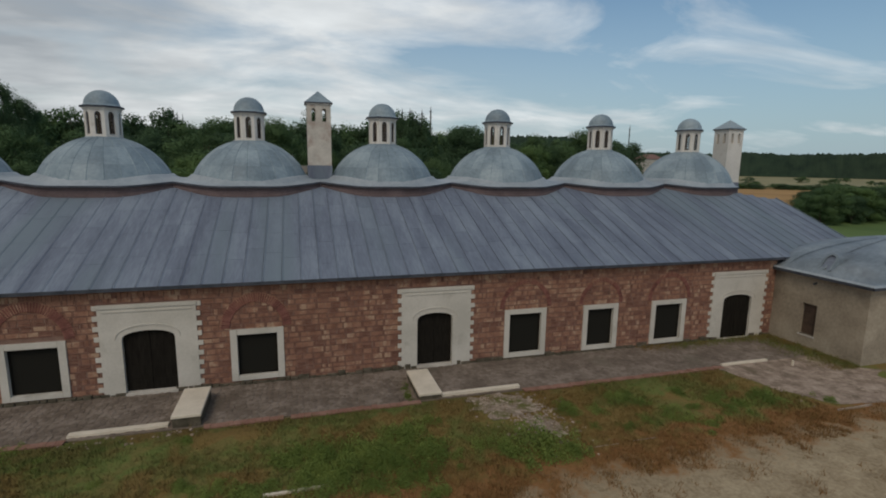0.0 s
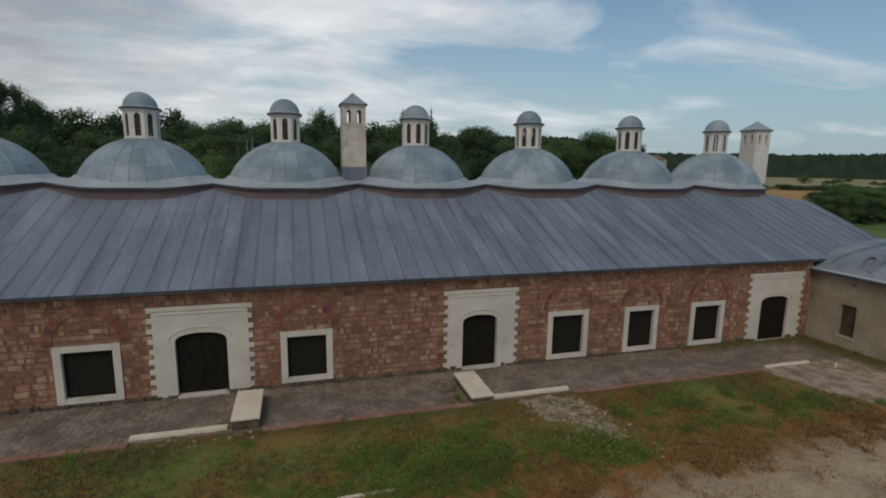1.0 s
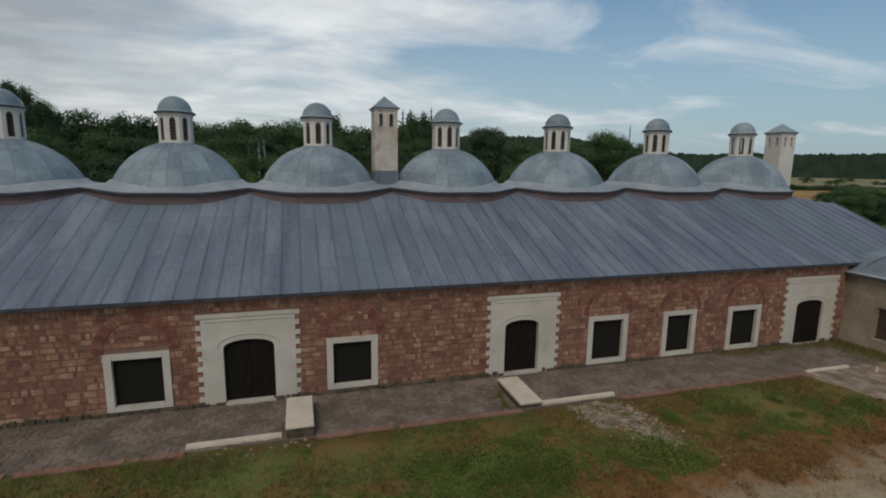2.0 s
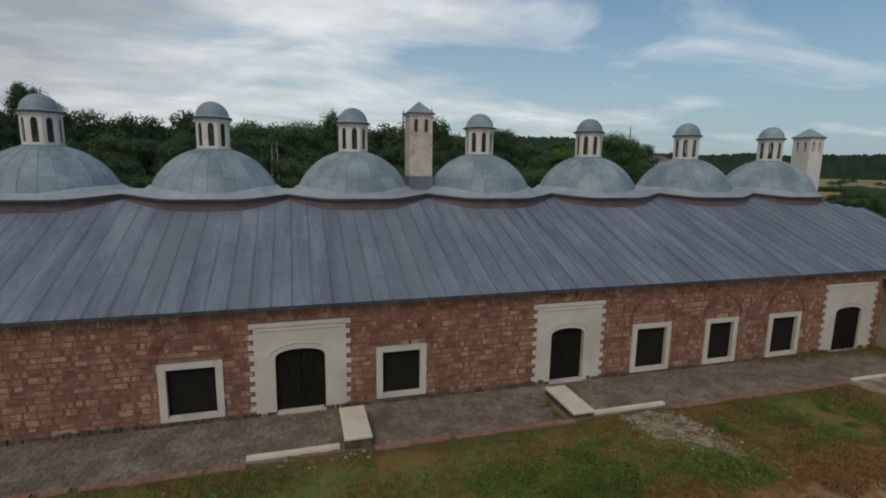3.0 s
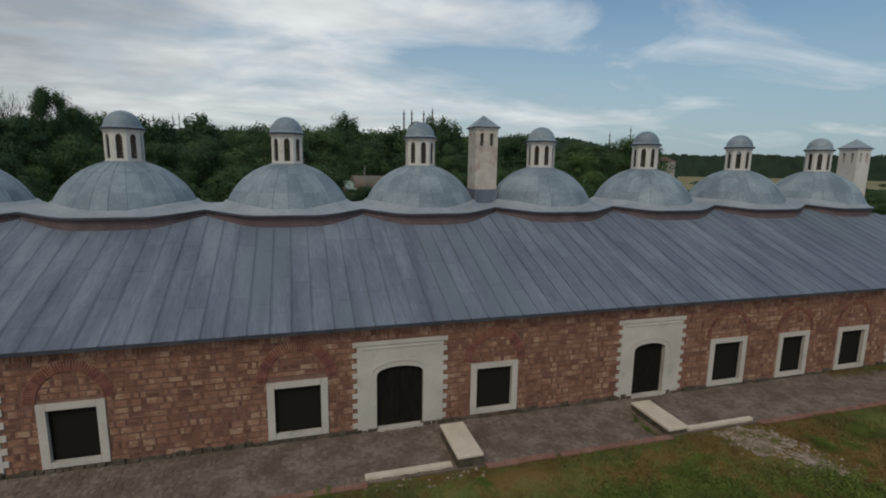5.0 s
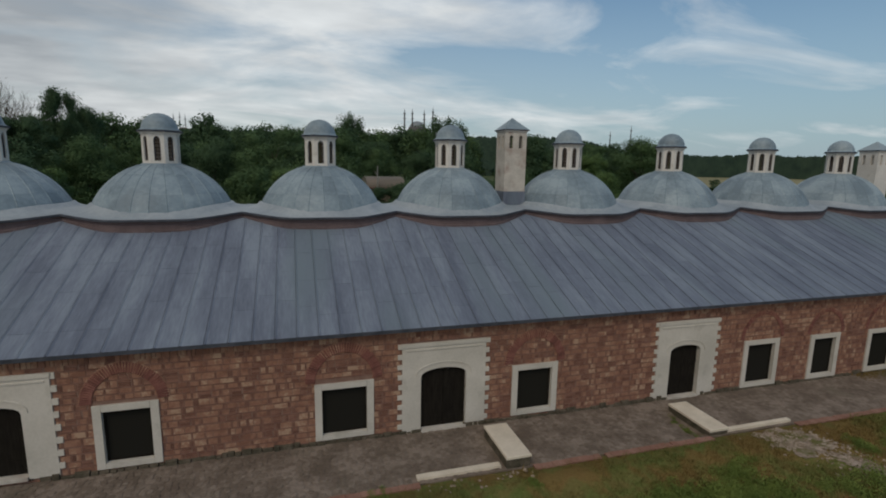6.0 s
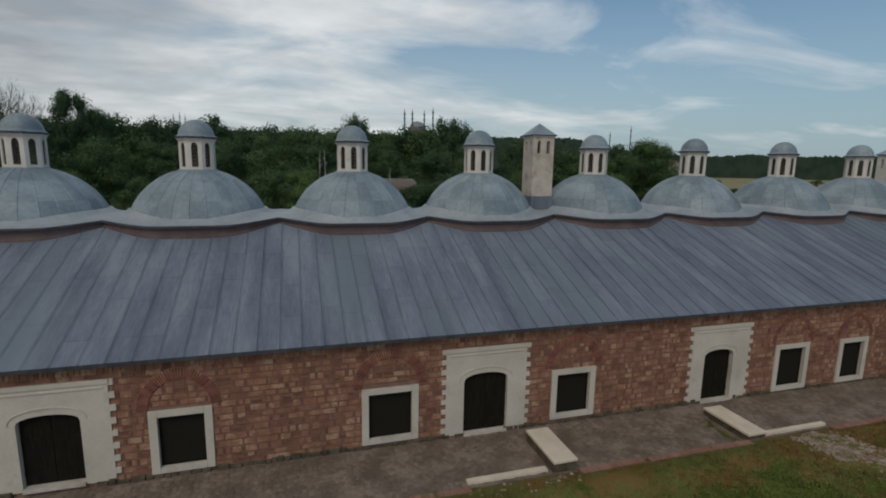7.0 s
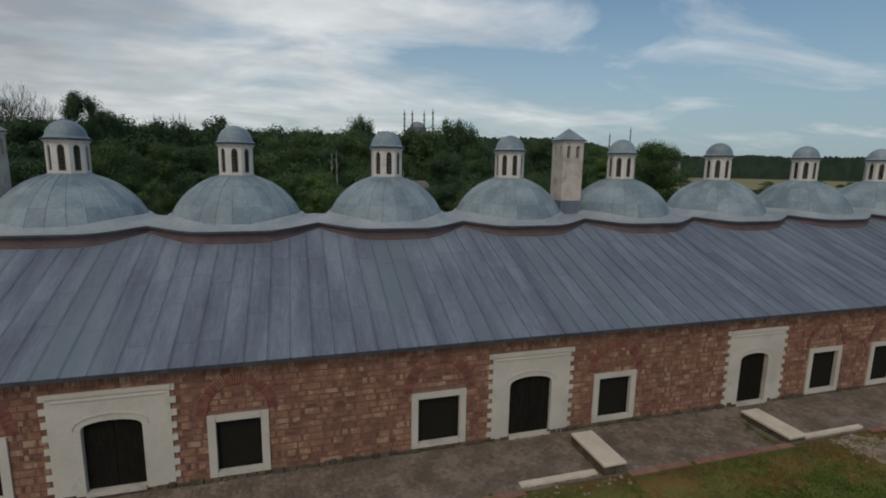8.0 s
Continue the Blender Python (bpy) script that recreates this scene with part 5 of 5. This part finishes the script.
def masonry():
    """Courses of pink stone with thin bricks between them; what a frame or surround covers is left out."""
    rng = random.Random(17)
    keep = [(x0 + 0.05, x1 - 0.05, z0 + 0.03, z1 - 0.03) for x0, x1, z0, z1 in WINDOWS]
    keep += [(x0 + 0.14, x1 - 0.14, sill - 0.08, top - 0.02) for x0, x1, top, a, b, sill, spring, apex in DOORS]
    unit = [Shell() for _ in range(3)]
    stone_me = []
    for k, u in enumerate(unit):
        u.slab(0, 1, 0, 0.016, 0, 1, 0.03)
        for i in range(4, 8):
            v = u.v[i]
            u.v[i] = (v[0] + rng.uniform(-0.02, 0.02), v[1] + rng.uniform(-0.008, 0.006), v[2] + rng.uniform(-0.03, 0.03))
        stone_me.append(u.mesh("stone", STONE))
    stones, bricks, courses, made = Shell(), Shell(), Shell(), 0

    def spans(x0, x1, z0, z1):
        out = [(x0, x1)]
        for a, b, c, d in keep:
            if z1 > c + 0.02 and z0 < d - 0.02:
                nxt = []
                for p, q in out:
                    if q <= a or p >= b:
                        nxt.append((p, q))
                    else:
                        if p < a - 0.05:
                            nxt.append((p, a))
                        if q > b + 0.05:
                            nxt.append((b, q))
                out = nxt
        return out

    z = -0.02
    while z < 4.0:
        h = rng.uniform(0.16, 0.25)
        x = WEST + rng.uniform(0, 0.3)
        while x < 27.9:
            w = min(rng.choice((0.16, 0.22, 0.27, 0.33, 0.38, 0.46)) * rng.uniform(0.9, 1.1), 27.98 - x)
            for p, q in spans(x, x + w, z, z + h):
                j = rng.uniform(-0.010, 0.010)
                if q - p < 0.06:
                    continue
                if q - p > 0.2 and rng.random() < 0.22:      # two or three bricks laid flat fill the place of a stone
                    n = rng.choice((2, 3))
                    for k in range(n):
                        bricks.slab(p + 0.008, q - 0.008 - rng.uniform(0, 0.05), WALL + 0.001, rng.uniform(0.010, 0.022), z + h * k / n + 0.008, z + h * (k + 1) / n - 0.006, 0.006)
                elif made < 300 and -3.0 < x < 6.4 and z < 3.9:
                    o = part("stone", rng.choice(stone_me), None, wall_front)
                    o.matrix_basis = Matrix.Translation((p + 0.008, WALL + 0.001, z + 0.006 + j * 0.5)) @ Matrix.Diagonal((q - p - 0.016, rng.uniform(0.6, 1.15), h - 0.012, 1))
                    made += 1
                else:
                    dd = 0.016 * rng.uniform(0.6, 1.15)
                    stones.slab(p + 0.008, q - 0.008, WALL + 0.001, dd, z + 0.006 + j * 0.5, z + h - 0.006 + j, 0.008)
            x += w
            if rng.random() < 0.68:
                for _ in range(rng.choice((1, 1, 2, 2, 3))):
                    bw = rng.uniform(0.042, 0.058)
                    for p, q in spans(x, x + bw, z, z + h):
                        bricks.slab(p + 0.004, q - 0.004, WALL + 0.001, rng.uniform(0.008, 0.015), z + 0.012, z + h - 0.012, 0.005)
                    x += bw
        z += h
        bh = 0.036
        x = WEST + rng.uniform(0, 0.2)
        while x < 27.9:
            w = min(rng.uniform(0.22, 0.30), 27.98 - x)
            for p, q in spans(x, x + w, z, z + bh):
                courses.slab(p + 0.006, q - 0.006, WALL + 0.001, rng.uniform(0.010, 0.018), z + 0.005, z + bh - 0.003, 0.004)
            x += w
        z += bh
    part("stones", stones, STONE, wall_front, kind="stuff")
    # saw-tooth brick course under the eave
    x = WEST
    while x < 27.8:
        w = rng.uniform(0.10, 0.26)
        if rng.random() < 0.10:
            bricks.slab(x, x + w - 0.012, WALL + 0.001, rng.uniform(0.02, 0.05), 4.07, 4.30, 0.008)
        else:
            stones_extra.slab(x, x + w - 0.012, WALL + 0.001, rng.uniform(0.02, 0.04), 4.07, 4.30, 0.008)
        x += w
    band = Shell()
    band.slab(WEST, 27.98, WALL + 0.001, 0.15, 4.31, 4.425, 0.02)
    part("eave_band", band, MORTAR, wall_front, "plain mortar band under the eave")
    part("bricks", bricks, BRICK, wall_front, kind="stuff")
    part("brick_courses", courses, COURSE, wall_front, kind="stuff")
    part("eave_stones", stones_extra, STONE, wall_front, kind="stuff")


stones_extra = Shell()
masonry()


def cobbles():
    rng = random.Random(23)
    me = []
    for k in range(4):
        s = Shell()
        pts = [(0.5 * math.cos(2 * math.pi * i / 7 + rng.uniform(-0.25, 0.25)) * rng.uniform(0.85, 1.05), 0.5 * math.sin(2 * math.pi * i / 7 + rng.uniform(-0.25, 0.25)) * rng.uniform(0.85, 1.05)) for i in range(7)]
        s.add([(a, b, -0.3) for a, b in pts] + [(a, b, 0.2) for a, b in pts] + [(a * 0.75, b * 0.75, 0.34) for a, b in pts],
              [(i, (i + 1) % 7, 7 + (i + 1) % 7, 7 + i) for i in range(7)] + [(7 + i, 7 + (i + 1) % 7, 14 + (i + 1) % 7, 14 + i) for i in range(7)] + [tuple(range(14, 21))])
        me.append((s, s.mesh("cobble", COBBLE)))
    joined, made = Shell(), 0
    x = -26.0
    while x < 27.6:
        y = 17.86
        while y < WALL - 0.12:
            r = rng.uniform(0.13, 0.27)
            cx, cy = x + rng.uniform(-0.06, 0.06), y + rng.uniform(-0.05, 0.05)
            g = pave_z(cx, cy) - 0.003
            m = Matrix.Translation((cx, cy, g)) @ Matrix.Rotation(rng.uniform(0, 6.28), 4, "Z") @ Matrix.Diagonal((r * 1.25, r, rng.uniform(0.05, 0.10) * (1.0 if cx < 6 else 0.45), 1))
            ramp_under = any(a < cx < b and 17.6 < cy < 20.05 for a, b in ((-2.4, -1.2), (6.4, 7.6)))
            if not ramp_under and rng.random() < 0.93:
                s, data = rng.choice(me)
                if made < 300 and -1.2 < cx < 6.3:
                    o = part("cobble", data, None, pave)
                    o.matrix_basis = m
                    made += 1
                else:
                    t = s.moved(m)
                    joined.add(t.v, t.f)
            y += r * 0.92
        x += 0.23
    part("cobbles", joined, COBBLE, pave, kind="stuff")


cobbles()
kb = Shell()
kb.slab(0, 0.243, 0, 0.05, 0, 0.28, 0.004)
kb = kb.moved(Matrix(((1, 0, 0, 0), (0, 0, 1, 0), (0, -1, 0, 0), (0, 0, 0, 1))))
kb_me = kb.mesh("kerb_brick", KERB)
rk = random.Random(2)
x = -26.0
while x < 21.2:
    if not any(a < x + 0.12 < b for a, b in ((-5.5, -1.3), (6.5, 10.95))) and rk.random() < 0.96:
        o = part("kerb_brick", kb_me, None, pave)
        o.matrix_basis = pose(x, 17.41 + rk.uniform(-0.012, 0.012), ground_z(x, 17.6) + rk.uniform(0.0, 0.015), rk.uniform(-3, 3), 0, rk.uniform(-2, 2))
    x += 0.245

rf = random.Random(31)
foot = Shell()
x = -26.0
while x < 27.8:
    w = rf.uniform(0.18, 0.5)
    if not any(a - 0.1 < x + w / 2 < b + 0.1 for _, _, _, a, b, _, _, _ in DOORS):
        high = pave_z(x, 21) + rf.uniform(0.08, 0.24)
        for x0, x1, z0, z1 in WINDOWS:
            if x0 - w < x < x1:
                high = min(high, z0 - 0.02)
        foot.slab(x, x + w - 0.008, WALL - 0.02, rf.uniform(0.03, 0.12), -0.1, high, 0.02)
    x += w
part("footing_stones", foot, BASE, wall_front, "dark rough footing stones", kind="stuff")
